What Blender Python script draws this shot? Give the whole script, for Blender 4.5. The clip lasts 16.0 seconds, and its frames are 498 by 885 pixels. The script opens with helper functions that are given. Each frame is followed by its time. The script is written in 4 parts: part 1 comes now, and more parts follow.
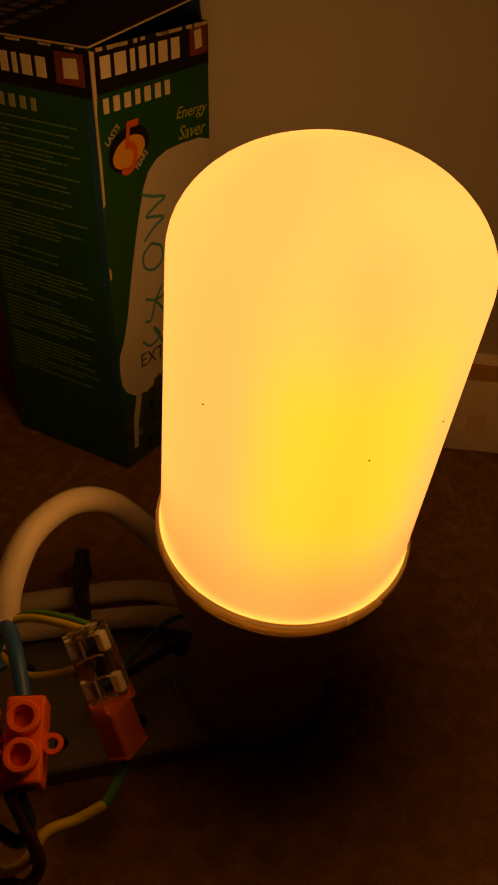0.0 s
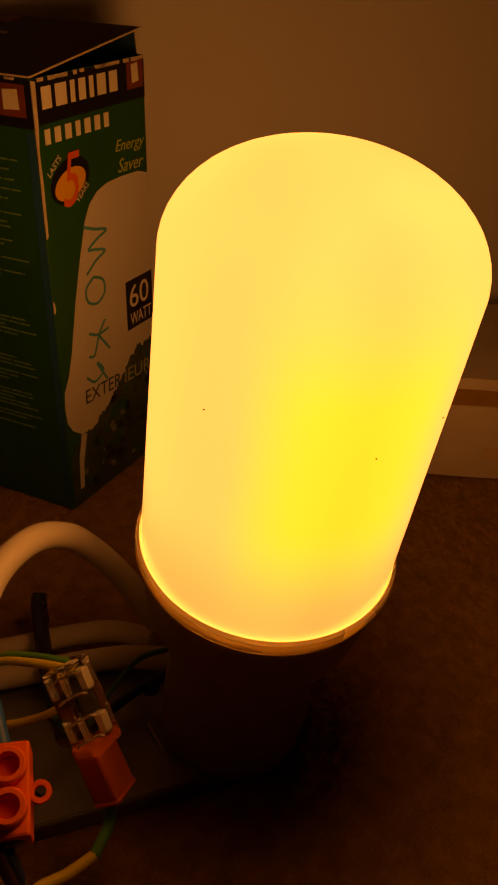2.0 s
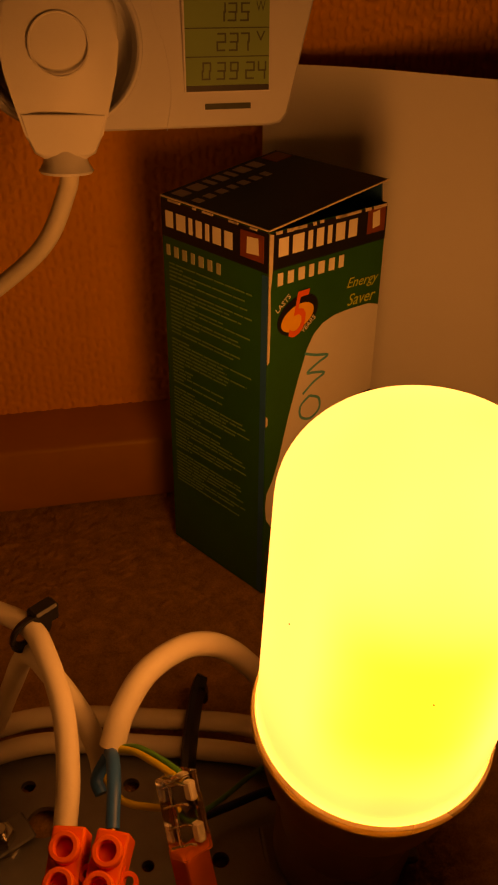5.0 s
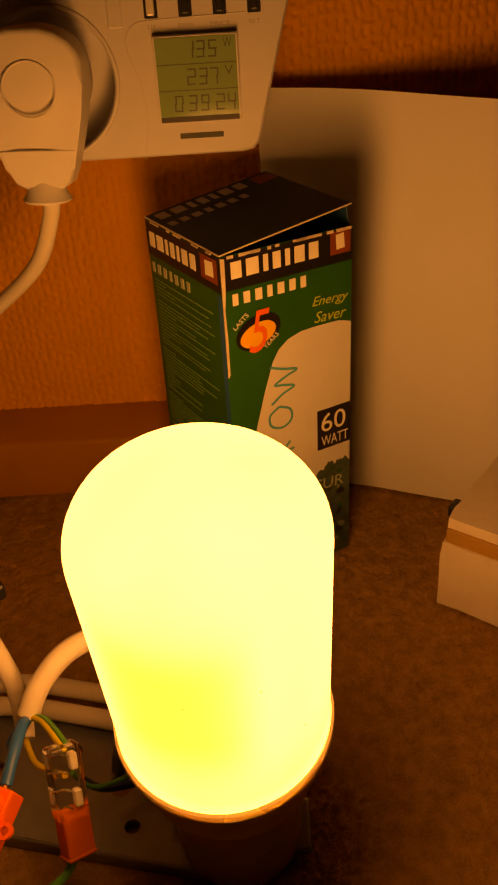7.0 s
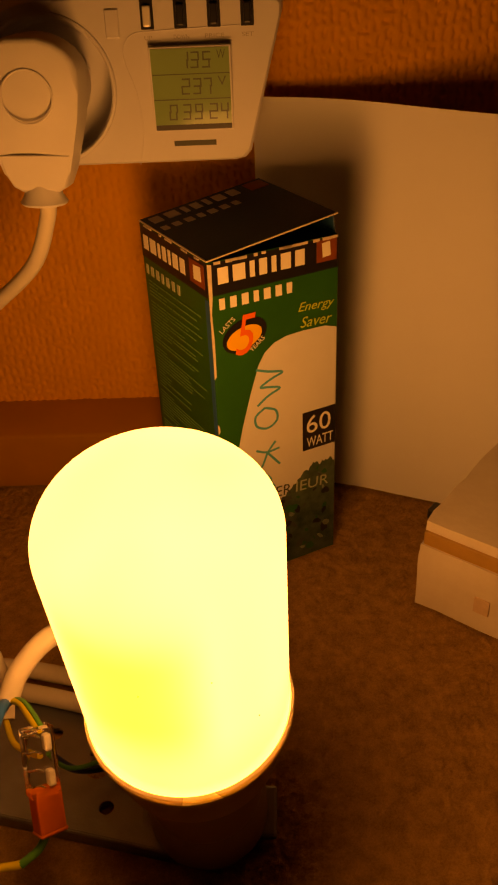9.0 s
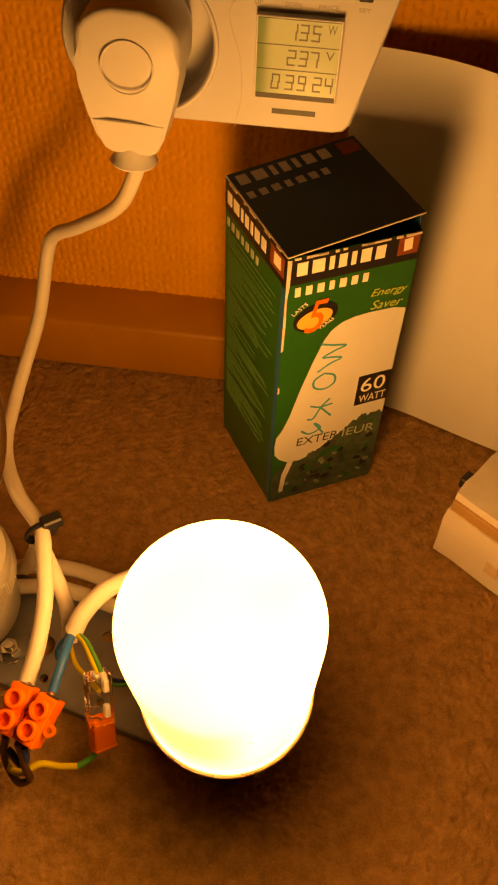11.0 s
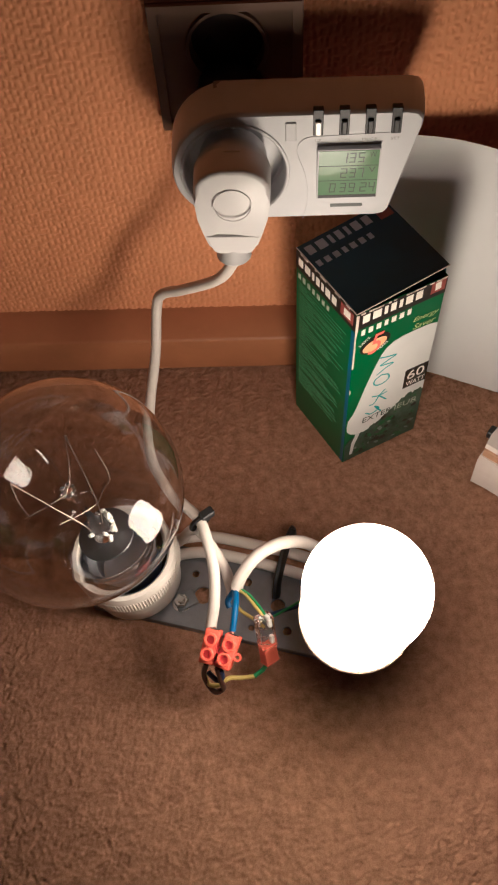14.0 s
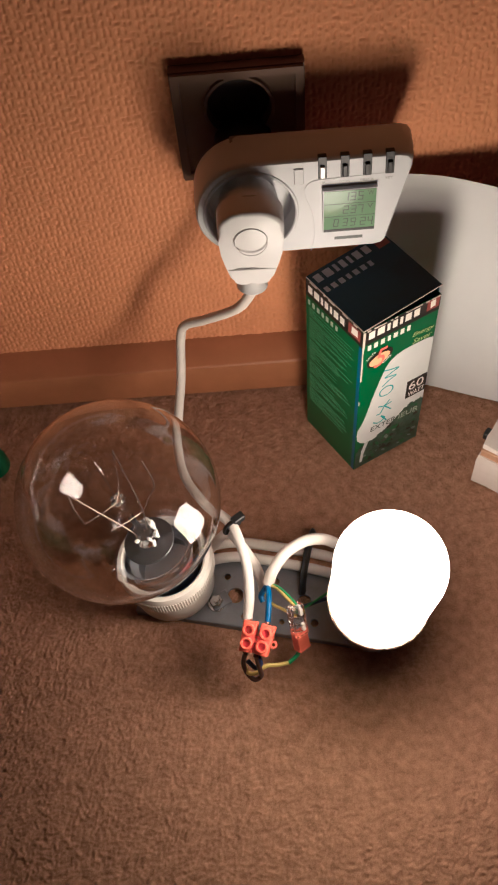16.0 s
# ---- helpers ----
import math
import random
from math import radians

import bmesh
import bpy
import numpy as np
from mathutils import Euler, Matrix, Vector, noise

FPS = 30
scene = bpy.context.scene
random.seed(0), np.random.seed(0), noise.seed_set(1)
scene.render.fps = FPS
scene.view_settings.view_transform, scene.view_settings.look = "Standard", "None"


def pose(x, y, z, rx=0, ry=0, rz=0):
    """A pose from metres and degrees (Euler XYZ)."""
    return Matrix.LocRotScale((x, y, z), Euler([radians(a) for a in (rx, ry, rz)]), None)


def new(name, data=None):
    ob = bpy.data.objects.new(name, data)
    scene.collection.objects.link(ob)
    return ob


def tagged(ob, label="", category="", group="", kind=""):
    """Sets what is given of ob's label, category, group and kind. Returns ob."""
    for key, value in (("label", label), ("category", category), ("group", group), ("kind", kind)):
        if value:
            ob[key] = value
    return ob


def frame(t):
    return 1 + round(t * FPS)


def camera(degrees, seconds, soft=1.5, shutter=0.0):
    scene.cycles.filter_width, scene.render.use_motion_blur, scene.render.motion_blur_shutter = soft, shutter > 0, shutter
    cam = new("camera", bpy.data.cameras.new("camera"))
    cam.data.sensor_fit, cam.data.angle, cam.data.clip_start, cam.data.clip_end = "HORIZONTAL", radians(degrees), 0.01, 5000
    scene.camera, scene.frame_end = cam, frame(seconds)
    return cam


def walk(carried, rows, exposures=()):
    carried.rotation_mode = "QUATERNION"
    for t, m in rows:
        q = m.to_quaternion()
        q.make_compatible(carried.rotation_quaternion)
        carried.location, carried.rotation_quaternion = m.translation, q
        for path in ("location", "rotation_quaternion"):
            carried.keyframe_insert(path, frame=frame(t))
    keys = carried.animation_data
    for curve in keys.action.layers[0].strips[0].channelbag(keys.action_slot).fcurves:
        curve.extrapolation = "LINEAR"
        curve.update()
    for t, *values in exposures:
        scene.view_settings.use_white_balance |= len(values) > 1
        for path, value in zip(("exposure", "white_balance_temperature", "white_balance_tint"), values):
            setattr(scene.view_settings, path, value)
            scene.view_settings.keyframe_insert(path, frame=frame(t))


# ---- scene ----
LENS = 32.0
cam = camera(LENS, 16.0, soft=2.1)
PATH = [
    (0, (-0.0892, -0.2986, 0.2408), (-26.66, -36.36, 0.61)),
    (0.5, (-0.0981, -0.2936, 0.2335), (-30.13, -35.05, 1.60)),
    (1, (-0.1042, -0.2924, 0.2319), (-32.18, -34.00, 1.74)),
    (1.5, (-0.1054, -0.2920, 0.2316), (-33.36, -33.23, 1.61)),
    (2, (-0.1055, -0.2907, 0.2300), (-33.95, -32.70, 1.76)),
    (2.5, (-0.1079, -0.2894, 0.2325), (-34.07, -32.33, 1.75)),
    (3, (-0.1153, -0.2877, 0.2358), (-34.13, -31.76, 1.78)),
    (3.5, (-0.1180, -0.2917, 0.2383), (-34.04, -31.50, 1.99)),
    (4, (-0.1161, -0.2989, 0.2424), (-33.61, -31.05, 1.81)),
    (4.5, (-0.1018, -0.2998, 0.2580), (-24.34, -31.56, 1.53)),
    (4.7, (-0.0914, -0.3001, 0.2671), (-18.58, -31.50, 1.59)),
    (6.8, (0.0160, -0.3255, 0.3000), (1.05, -33.10, -3.75)),
    (7, (0.0115, -0.3259, 0.3003), (0.81, -33.13, -3.69)),
    (7.5, (0.0126, -0.3266, 0.3006), (1.33, -33.16, -3.31)),
    (8, (0.0160, -0.3281, 0.3010), (1.60, -33.29, -2.88)),
    (10.3, (0.0340, -0.3400, 0.3290), (4.30, -36.10, -1.40)),
    (10.5, (0.0332, -0.3156, 0.3361), (5.07, -42.02, -1.02)),
    (11, (0.0123, -0.2844, 0.4065), (5.06, -51.15, 2.63)),
    (11.5, (0.0090, -0.2680, 0.4407), (4.22, -57.27, 4.23)),
    (12, (0.0014, -0.2699, 0.4814), (3.97, -58.77, 4.31)),
    (12.5, (-0.0096, -0.2703, 0.5142), (3.78, -59.85, 1.83)),
    (13, (-0.0295, -0.2863, 0.5437), (4.52, -60.12, -1.31)),
    (13.5, (-0.0382, -0.3035, 0.5595), (4.65, -60.00, -3.21)),
    (14, (-0.0441, -0.3171, 0.5737), (4.46, -59.57, -4.97)),
    (14.5, (-0.0545, -0.3333, 0.5902), (3.94, -59.07, -6.00)),
    (15, (-0.0604, -0.3374, 0.5976), (3.59, -58.69, -6.30)),
    (15.5, (-0.0672, -0.3463, 0.6046), (3.17, -58.03, -6.21)),
    (16, (-0.0657, -0.3666, 0.6189), (2.73, -57.02, -6.55)),
]
EXPOSURES = [
    (0.0, -3.15, 10500, 42), (1.5, -3.15, 10500, 42), (2.0, -2.8, 13000, 64), (3.0, -2.7, 14000, 67), (4.0, -2.58, 14000, 68), (4.7, -2.2, 14000, 67.5),
    (6.8, -1.15, 12300, 51), (8.2, -1.15, 12300, 51), (10.3, -0.7, 9800, 41), (11.0, -0.15, 9000, 29), (11.4, -0.4, 4600, 17), (12.0, -0.03, 3520, 17), (13.0, 0.17, 3420, 17), (16.0, 0.4, 3340, 17),
]
walk(cam, [(t, pose(*eye, 90 + pitch, 0, yaw) @ pose(0, 0, 0, 0, 0, roll)) for t, eye, (yaw, pitch, roll) in PATH], EXPOSURES)

# ---- world and lamps: the glowing bulb on the board is the only lamp of the room ----
world = bpy.data.worlds.new("world")
scene.world = world
world.use_nodes = True
world.node_tree.nodes["Background"].inputs[0].default_value = (0.02, 0.018, 0.016, 1)
world.node_tree.nodes["Background"].inputs[1].default_value = 0.3
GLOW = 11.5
GLOW_COLOUR = (1.0, 0.50, 0.13)
# unseen point lamps added low inside the opal lamp: extra room light past its glass
for height in (0.007, 0.032):
    tube = bpy.data.lights.new("tube_light", "POINT")
    tube.energy = 0.46
    tube.color = GLOW_COLOUR
    tube.shadow_soft_size = 0.018
    new("tube_light", tube).location = Vector((-0.0039, -0.1493, 0.0888)) + height * Vector((-0.0054, -0.1862, 1.0)).normalized()


# ---- materials ----
def mat(name, base, rough=0.6, metal=0.0, vary=0.12, scale=60.0, bump=0.0, bump_scale=400.0, second=None, transmission=0.0, ior=1.45, coat=0.0, sub=0.0):
    """A procedural surface: two scales of colour variation, uneven gloss and fine relief."""
    m = bpy.data.materials.new(name)
    m.use_nodes = True
    nt = m.node_tree
    b = nt.nodes["Principled BSDF"]
    b.inputs["Metallic"].default_value = metal
    b.inputs["IOR"].default_value = ior
    b.inputs["Transmission Weight"].default_value = transmission
    b.inputs["Coat Weight"].default_value = coat
    b.inputs["Subsurface Weight"].default_value = sub
    b.inputs["Subsurface Radius"].default_value = (0.004, 0.003, 0.002)
    tc = nt.nodes.new("ShaderNodeTexCoord")
    n1 = nt.nodes.new("ShaderNodeTexNoise")
    n1.inputs["Scale"].default_value = scale
    n1.inputs["Detail"].default_value = 6
    n1.inputs["Roughness"].default_value = 0.65
    n2 = nt.nodes.new("ShaderNodeTexNoise")
    n2.inputs["Scale"].default_value = scale * 0.13
    n2.inputs["Detail"].default_value = 3
    for n in (n1, n2):
        nt.links.new(tc.outputs["Object"], n.inputs["Vector"])
    add = nt.nodes.new("ShaderNodeMath")
    add.operation = "ADD"
    nt.links.new(n1.outputs["Fac"], add.inputs[0])
    nt.links.new(n2.outputs["Fac"], add.inputs[1])
    ramp = nt.nodes.new("ShaderNodeMapRange")
    ramp.inputs["From Min"].default_value = 0.65
    ramp.inputs["From Max"].default_value = 1.35
    nt.links.new(add.outputs[0], ramp.inputs["Value"])
    mix = nt.nodes.new("ShaderNodeMix")
    mix.data_type = "RGBA"
    lo = [c * (1 - vary) for c in base]
    hi = list(second) if second else [min(1, c * (1 + vary)) for c in base]
    mix.inputs["A"].default_value = (*lo, 1)
    mix.inputs["B"].default_value = (*hi, 1)
    nt.links.new(ramp.outputs["Result"], mix.inputs["Factor"])
    nt.links.new(mix.outputs["Result"], b.inputs["Base Color"])
    rr = nt.nodes.new("ShaderNodeMapRange")
    rr.inputs["To Min"].default_value = max(0.0, rough - 0.08 * (rough > 0.05))
    rr.inputs["To Max"].default_value = min(1.0, rough + 0.08 * (rough > 0.05))
    nt.links.new(n2.outputs["Fac"], rr.inputs["Value"])
    nt.links.new(rr.outputs["Result"], b.inputs["Roughness"])
    if bump:
        n3 = nt.nodes.new("ShaderNodeTexNoise")
        n3.inputs["Scale"].default_value = bump_scale
        n3.inputs["Detail"].default_value = 5
        nt.links.new(tc.outputs["Object"], n3.inputs["Vector"])
        bp = nt.nodes.new("ShaderNodeBump")
        bp.inputs["Strength"].default_value = min(1.0, bump)
        bp.inputs["Distance"].default_value = 0.001
        nt.links.new(n3.outputs["Fac"], bp.inputs["Height"])
        nt.links.new(bp.outputs["Normal"], b.inputs["Normal"])
    return m


M_WALLPAPER = mat("orange_wallpaper", (0.66, 0.295, 0.050), 0.75, vary=0.08, scale=45, bump=0.35, bump_scale=900)
M_PLASTER = mat("plain_plaster", (0.62, 0.52, 0.42), 0.8, vary=0.08, scale=8, bump=0.2, bump_scale=120)
M_CARPET = mat("beige_carpet", (0.350, 0.182, 0.071), 0.95, vary=0.32, scale=1100, second=(0.55, 0.312, 0.136), bump=1.0, bump_scale=2000)
M_BASEBOARD = mat("brown_wood_trim", (0.38, 0.160, 0.022), 0.5, vary=0.16, scale=22, bump=0.12, bump_scale=300)
M_WHITE_PLASTIC = mat("white_plastic", (0.68, 0.665, 0.665), 0.38, vary=0.03, scale=80, bump=0.05, bump_scale=1500)
M_METER = mat("pale_grey_plastic", (0.62, 0.62, 0.66), 0.42, vary=0.03, scale=80, bump=0.06, bump_scale=1800)
M_METER_DARK = mat("grey_recess_plastic", (0.30, 0.30, 0.31), 0.5, vary=0.06, scale=80)
M_BLACK = mat("black_plastic", (0.012, 0.012, 0.013), 0.42, vary=0.3, scale=90)
# socket brown carries the meter's shadow, which falls short of the plate
M_SOCKET = mat("shadowed_socket_plastic", (0.15, 0.085, 0.042), 0.68, vary=0.12, scale=40)
M_LCD = mat("grey_green_display", (0.21, 0.33, 0.17), 0.07, vary=0.05, scale=50)
M_SEGMENT = mat("display_segment", (0.06, 0.08, 0.06), 0.4, vary=0.1)
M_CHROME = mat("bright_metal", (0.72, 0.71, 0.69), 0.22, metal=1.0, vary=0.08, scale=120)
M_STEEL = mat("galvanised_steel", (0.27, 0.28, 0.31), 0.42, metal=0.8, vary=0.22, scale=55, bump=0.12, bump_scale=500)
M_TIN = mat("tinned_metal", (0.82, 0.80, 0.76), 0.35, metal=0.25, vary=0.06)
M_COPPER = mat("copper_strand", (0.62, 0.28, 0.15), 0.35, metal=1.0, vary=0.1)
M_CABLE = mat("white_cable_sheath", (0.66, 0.61, 0.54), 0.5, vary=0.07, scale=70, bump=0.08, bump_scale=500)
M_BLUE = mat("blue_insulation", (0.015, 0.105, 0.35), 0.42, vary=0.15, scale=150)
M_BROWN = mat("brown_insulation", (0.06, 0.025, 0.015), 0.45, vary=0.15, scale=150)
M_DARKBLUE = mat("dark_blue_insulation", (0.015, 0.03, 0.12), 0.45, vary=0.15, scale=150)
M_YELLOW = mat("yellow_insulation", (0.60, 0.48, 0.02), 0.42, vary=0.12, scale=150)
M_GREEN_WIRE = mat("green_insulation", (0.06, 0.26, 0.06), 0.42, vary=0.12, scale=150)
M_ORANGE = mat("orange_terminal_plastic", (0.72, 0.122, 0.001), 0.6, vary=0.07, scale=120, bump=0.05, bump_scale=900)
M_ORANGE_DARK = mat("burnt_orange_plastic", (0.56, 0.115, 0.008), 0.6, vary=0.1, scale=120)
M_CERAMIC = mat("white_ceramic", (0.70, 0.66, 0.58), 0.35, vary=0.08, scale=60, bump=0.1, bump_scale=300)
# near-black colour for the shade inside the holder bore and the socket recess
M_BORE_SHADE = mat("painted_bore_shade", (0.03, 0.025, 0.02), 0.6, vary=0.2)
M_GLASS = mat("clear_glass", (1.0, 1.0, 1.0), 0.0, vary=0.0, transmission=1.0, ior=1.6)
M_CLEARPLASTIC = mat("clear_plastic", (0.95, 0.93, 0.9), 0.06, vary=0.02, transmission=1.0, ior=1.45)
M_DEFLECTOR = mat("dull_grey_disc", (0.15, 0.15, 0.16), 0.3, metal=0.8, vary=0.12, scale=120)
M_WIRE = mat("nickel_wire", (0.30, 0.25, 0.20), 0.36, metal=1.0, vary=0.1)
M_HOUSING = mat("brown_lamp_housing", (0.20, 0.15, 0.105), 0.5, vary=0.1, scale=50)
M_LIP = mat("frosted_lip", (0.90, 0.80, 0.62), 0.25, vary=0.05, transmission=0.5)
M_PAPER = mat("white_paper", (0.74, 0.73, 0.75), 0.85, vary=0.03, scale=30, bump=0.06, bump_scale=900)
M_WHITEWRAP = mat("scuffed_white_card", (0.72, 0.63, 0.55), 0.75, vary=0.12, scale=40, bump=0.2, bump_scale=250, second=(0.80, 0.74, 0.68))
M_TAPE = mat("tan_wood_strip", (0.42, 0.25, 0.11), 0.55, vary=0.18, scale=60, bump=0.1, bump_scale=300)
M_BOXGREEN = mat("printed_green_card", (0.008, 0.088, 0.014), 0.34, vary=0.25, scale=25, second=(0.013, 0.115, 0.020), bump=0.04, bump_scale=500)
M_BOXBLACK = mat("printed_black_card", (0.012, 0.010, 0.010), 0.36, vary=0.3, scale=30, bump=0.04, bump_scale=500)
M_BOXLID = mat("printed_navy_card", (0.003, 0.034, 0.075), 0.6, vary=0.25, scale=30, bump=0.05, bump_scale=400)
M_CORNER_SHEEN = mat("blue_corner_sheen", (0.012, 0.085, 0.19), 0.36, vary=0.2, scale=60)
M_CREAM = mat("cream_print", (0.78, 0.74, 0.64), 0.45, vary=0.06, scale=80)
M_DIMPRINT = mat("dim_lilac_print", (0.36, 0.35, 0.36), 0.45, vary=0.08, scale=80)
M_CARDRAW = mat("torn_raw_card", (0.60, 0.52, 0.42), 0.85, vary=0.2, scale=300)
M_PICTURE = mat("pale_lamp_print", (0.58, 0.58, 0.57), 0.42, vary=0.06, scale=40)
M_FOLIAGE = mat("dark_leaf_print", (0.008, 0.05, 0.02), 0.42, vary=0.5, scale=130, second=(0.09, 0.13, 0.09))
M_LIME = mat("lime_print", (0.42, 0.52, 0.12), 0.45, vary=0.08)
M_PALEGREEN = mat("pale_green_print", (0.12, 0.27, 0.10), 0.5, vary=0.15, scale=200)
M_PALEPRINT = mat("faded_cream_print", (0.36, 0.40, 0.28), 0.45, vary=0.1, scale=80)
M_GREYPRINT = mat("dark_grey_print", (0.05, 0.06, 0.05), 0.45, vary=0.2, scale=80)
M_LEAFGREY = mat("grey_leaf_print", (0.16, 0.20, 0.15), 0.45, vary=0.5, scale=300)
M_REDORANGE = mat("red_orange_print", (0.80, 0.15, 0.04), 0.45, vary=0.08)
M_PEACH = mat("peach_print", (0.80, 0.42, 0.12), 0.45, vary=0.1)
M_RUST = mat("rust_print", (0.20, 0.05, 0.025), 0.45, vary=0.3, scale=150)
M_TEAL = mat("teal_ink", (0.05, 0.30, 0.34), 0.5, vary=0.15, scale=300)
M_TOYGREEN = mat("green_plastic", (0.012, 0.075, 0.018), 0.4, vary=0.1)


def glow_material(yellow_side):
    """The opal envelope lit from inside: faint streaks, and a yellow band painted into its emission."""
    m = bpy.data.materials.new("glowing_opal_glass")
    m.use_nodes = True
    nt = m.node_tree
    b = nt.nodes["Principled BSDF"]
    b.inputs["Base Color"].default_value = (0.8, 0.78, 0.72, 1)
    b.inputs["Roughness"].default_value = 0.18
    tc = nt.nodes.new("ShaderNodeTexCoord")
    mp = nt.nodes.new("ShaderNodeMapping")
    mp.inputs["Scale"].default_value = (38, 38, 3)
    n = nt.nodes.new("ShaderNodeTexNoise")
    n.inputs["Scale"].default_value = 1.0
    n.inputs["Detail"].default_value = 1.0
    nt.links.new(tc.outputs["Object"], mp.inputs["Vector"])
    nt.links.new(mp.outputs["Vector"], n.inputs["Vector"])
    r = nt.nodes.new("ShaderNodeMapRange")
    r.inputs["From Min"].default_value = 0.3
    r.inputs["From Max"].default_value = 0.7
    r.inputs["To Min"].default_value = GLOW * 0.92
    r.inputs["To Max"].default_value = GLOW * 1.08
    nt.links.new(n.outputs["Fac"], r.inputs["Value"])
    # a yellow band on one side imitates a clipped highlight in the emission colour
    dot = nt.nodes.new("ShaderNodeVectorMath")
    dot.operation = "DOT_PRODUCT"
    across = nt.nodes.new("ShaderNodeVectorMath")
    across.operation = "MULTIPLY"
    across.inputs[1].default_value = (1, 1, 0)
    nt.links.new(tc.outputs["Object"], across.inputs[0])
    unit = nt.nodes.new("ShaderNodeVectorMath")
    unit.operation = "NORMALIZE"
    nt.links.new(across.outputs["Vector"], unit.inputs[0])
    nt.links.new(unit.outputs["Vector"], dot.inputs[0])
    dot.inputs[1].default_value = yellow_side
    wob = nt.nodes.new("ShaderNodeMath")
    wob.operation = "MULTIPLY_ADD"
    wob.inputs[1].default_value = 0.08
    nt.links.new(n.outputs["Fac"], wob.inputs[0])
    nt.links.new(dot.outputs["Value"], wob.inputs[2])
    near = nt.nodes.new("ShaderNodeMapRange")
    near.interpolation_type = "SMOOTHSTEP"
    near.inputs["From Min"].default_value = 0.74
    near.inputs["From Max"].default_value = 1.04
    nt.links.new(wob.outputs[0], near.inputs["Value"])
    hue = nt.nodes.new("ShaderNodeMix")
    hue.data_type = "RGBA"
    hue.inputs["A"].default_value = (*GLOW_COLOUR, 1)
    hue.inputs["B"].default_value = (0.95, 0.64, 0.030, 1)
    part_way = nt.nodes.new("ShaderNodeMath")
    part_way.operation = "MULTIPLY"
    nt.links.new(near.outputs["Result"], part_way.inputs[0])
    nt.links.new(part_way.outputs[0], hue.inputs["Factor"])
    nt.links.new(hue.outputs["Result"], b.inputs["Emission Color"])
    # the tubes begin a little above the rim, so the foot of the glass is dimmer
    sep = nt.nodes.new("ShaderNodeSeparateXYZ")
    nt.links.new(tc.outputs["Object"], sep.inputs[0])
    # the yellow band fades out towards the dome
    band_top = nt.nodes.new("ShaderNodeMapRange")
    band_top.interpolation_type = "SMOOTHSTEP"
    band_top.inputs["From Min"].default_value = 0.066
    band_top.inputs["From Max"].default_value = 0.098
    band_top.inputs["To Min"].default_value = 0.74
    band_top.inputs["To Max"].default_value = 0.0
    nt.links.new(sep.outputs["Z"], band_top.inputs["Value"])
    start = nt.nodes.new("ShaderNodeMapRange")
    start.interpolation_type = "SMOOTHSTEP"
    start.inputs["From Min"].default_value = 0.006
    start.inputs["From Max"].default_value = 0.042
    nt.links.new(sep.outputs["Z"], start.inputs["Value"])
    length = nt.nodes.new("ShaderNodeMath")
    length.operation = "MULTIPLY"
    nt.links.new(band_top.outputs["Result"], length.inputs[0])
    nt.links.new(start.outputs["Result"], length.inputs[1])
    nt.links.new(length.outputs[0], part_way.inputs[1])
    foot = nt.nodes.new("ShaderNodeMapRange")
    foot.interpolation_type = "SMOOTHSTEP"
    foot.inputs["From Min"].default_value = 0.004
    foot.inputs["From Max"].default_value = 0.036
    foot.inputs["To Min"].default_value = 0.74
    high = nt.nodes.new("ShaderNodeMapRange")
    high.interpolation_type = "SMOOTHSTEP"
    high.inputs["From Min"].default_value = 0.030
    high.inputs["From Max"].default_value = 0.100
    high.inputs["To Min"].default_value = 0.97
    high.inputs["To Max"].default_value = 1.04
    nt.links.new(sep.outputs["Z"], high.inputs["Value"])
    nt.links.new(sep.outputs["Z"], foot.inputs["Value"])
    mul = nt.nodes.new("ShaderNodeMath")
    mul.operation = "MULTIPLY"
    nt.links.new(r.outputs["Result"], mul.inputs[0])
    nt.links.new(foot.outputs["Result"], mul.inputs[1])
    mul2 = nt.nodes.new("ShaderNodeMath")
    mul2.operation = "MULTIPLY"
    nt.links.new(mul.outputs[0], mul2.inputs[0])
    nt.links.new(high.outputs["Result"], mul2.inputs[1])
    nt.links.new(mul2.outputs[0], b.inputs["Emission Strength"])
    return m



# ---- mesh helpers ----
def mesh_of(bm, name, material, smooth=False):
    me = bpy.data.meshes.new(name)
    bmesh.ops.recalc_face_normals(bm, faces=bm.faces)
    bm.to_mesh(me)
    bm.free()
    me.materials.append(material)
    if smooth:
        for p in me.polygons:
            p.use_smooth = True
        me.set_sharp_from_angle(angle=radians(38))
    return me


def part(name, bm, material, parent=None, label="", smooth=False, m=None):
    ob = new(name, mesh_of(bm, name, material, smooth))
    if m is not None:
        ob.matrix_basis = m
    if parent is not None:
        ob.parent = parent
    if label:
        ob["label"] = label
    return ob


def thing(name, label, category, m=None, group="", kind=""):
    ob = new(name)
    ob.empty_display_size = 0.02
    if m is not None:
        ob.matrix_basis = m
    return tagged(ob, label, category, group, kind)


def bm_box(x0, x1, y0, y1, z0, z1, bevel=0.0, seg=2):
    bm = bmesh.new()
    bmesh.ops.create_cube(bm, size=1)
    for v in bm.verts:
        v.co = Vector((x0 + (v.co.x + 0.5) * (x1 - x0), y0 + (v.co.y + 0.5) * (y1 - y0), z0 + (v.co.z + 0.5) * (z1 - z0)))
    if bevel:
        bmesh.ops.bevel(bm, geom=bm.edges[:], offset=bevel, segments=seg, affect="EDGES", profile=0.5)
    return bm


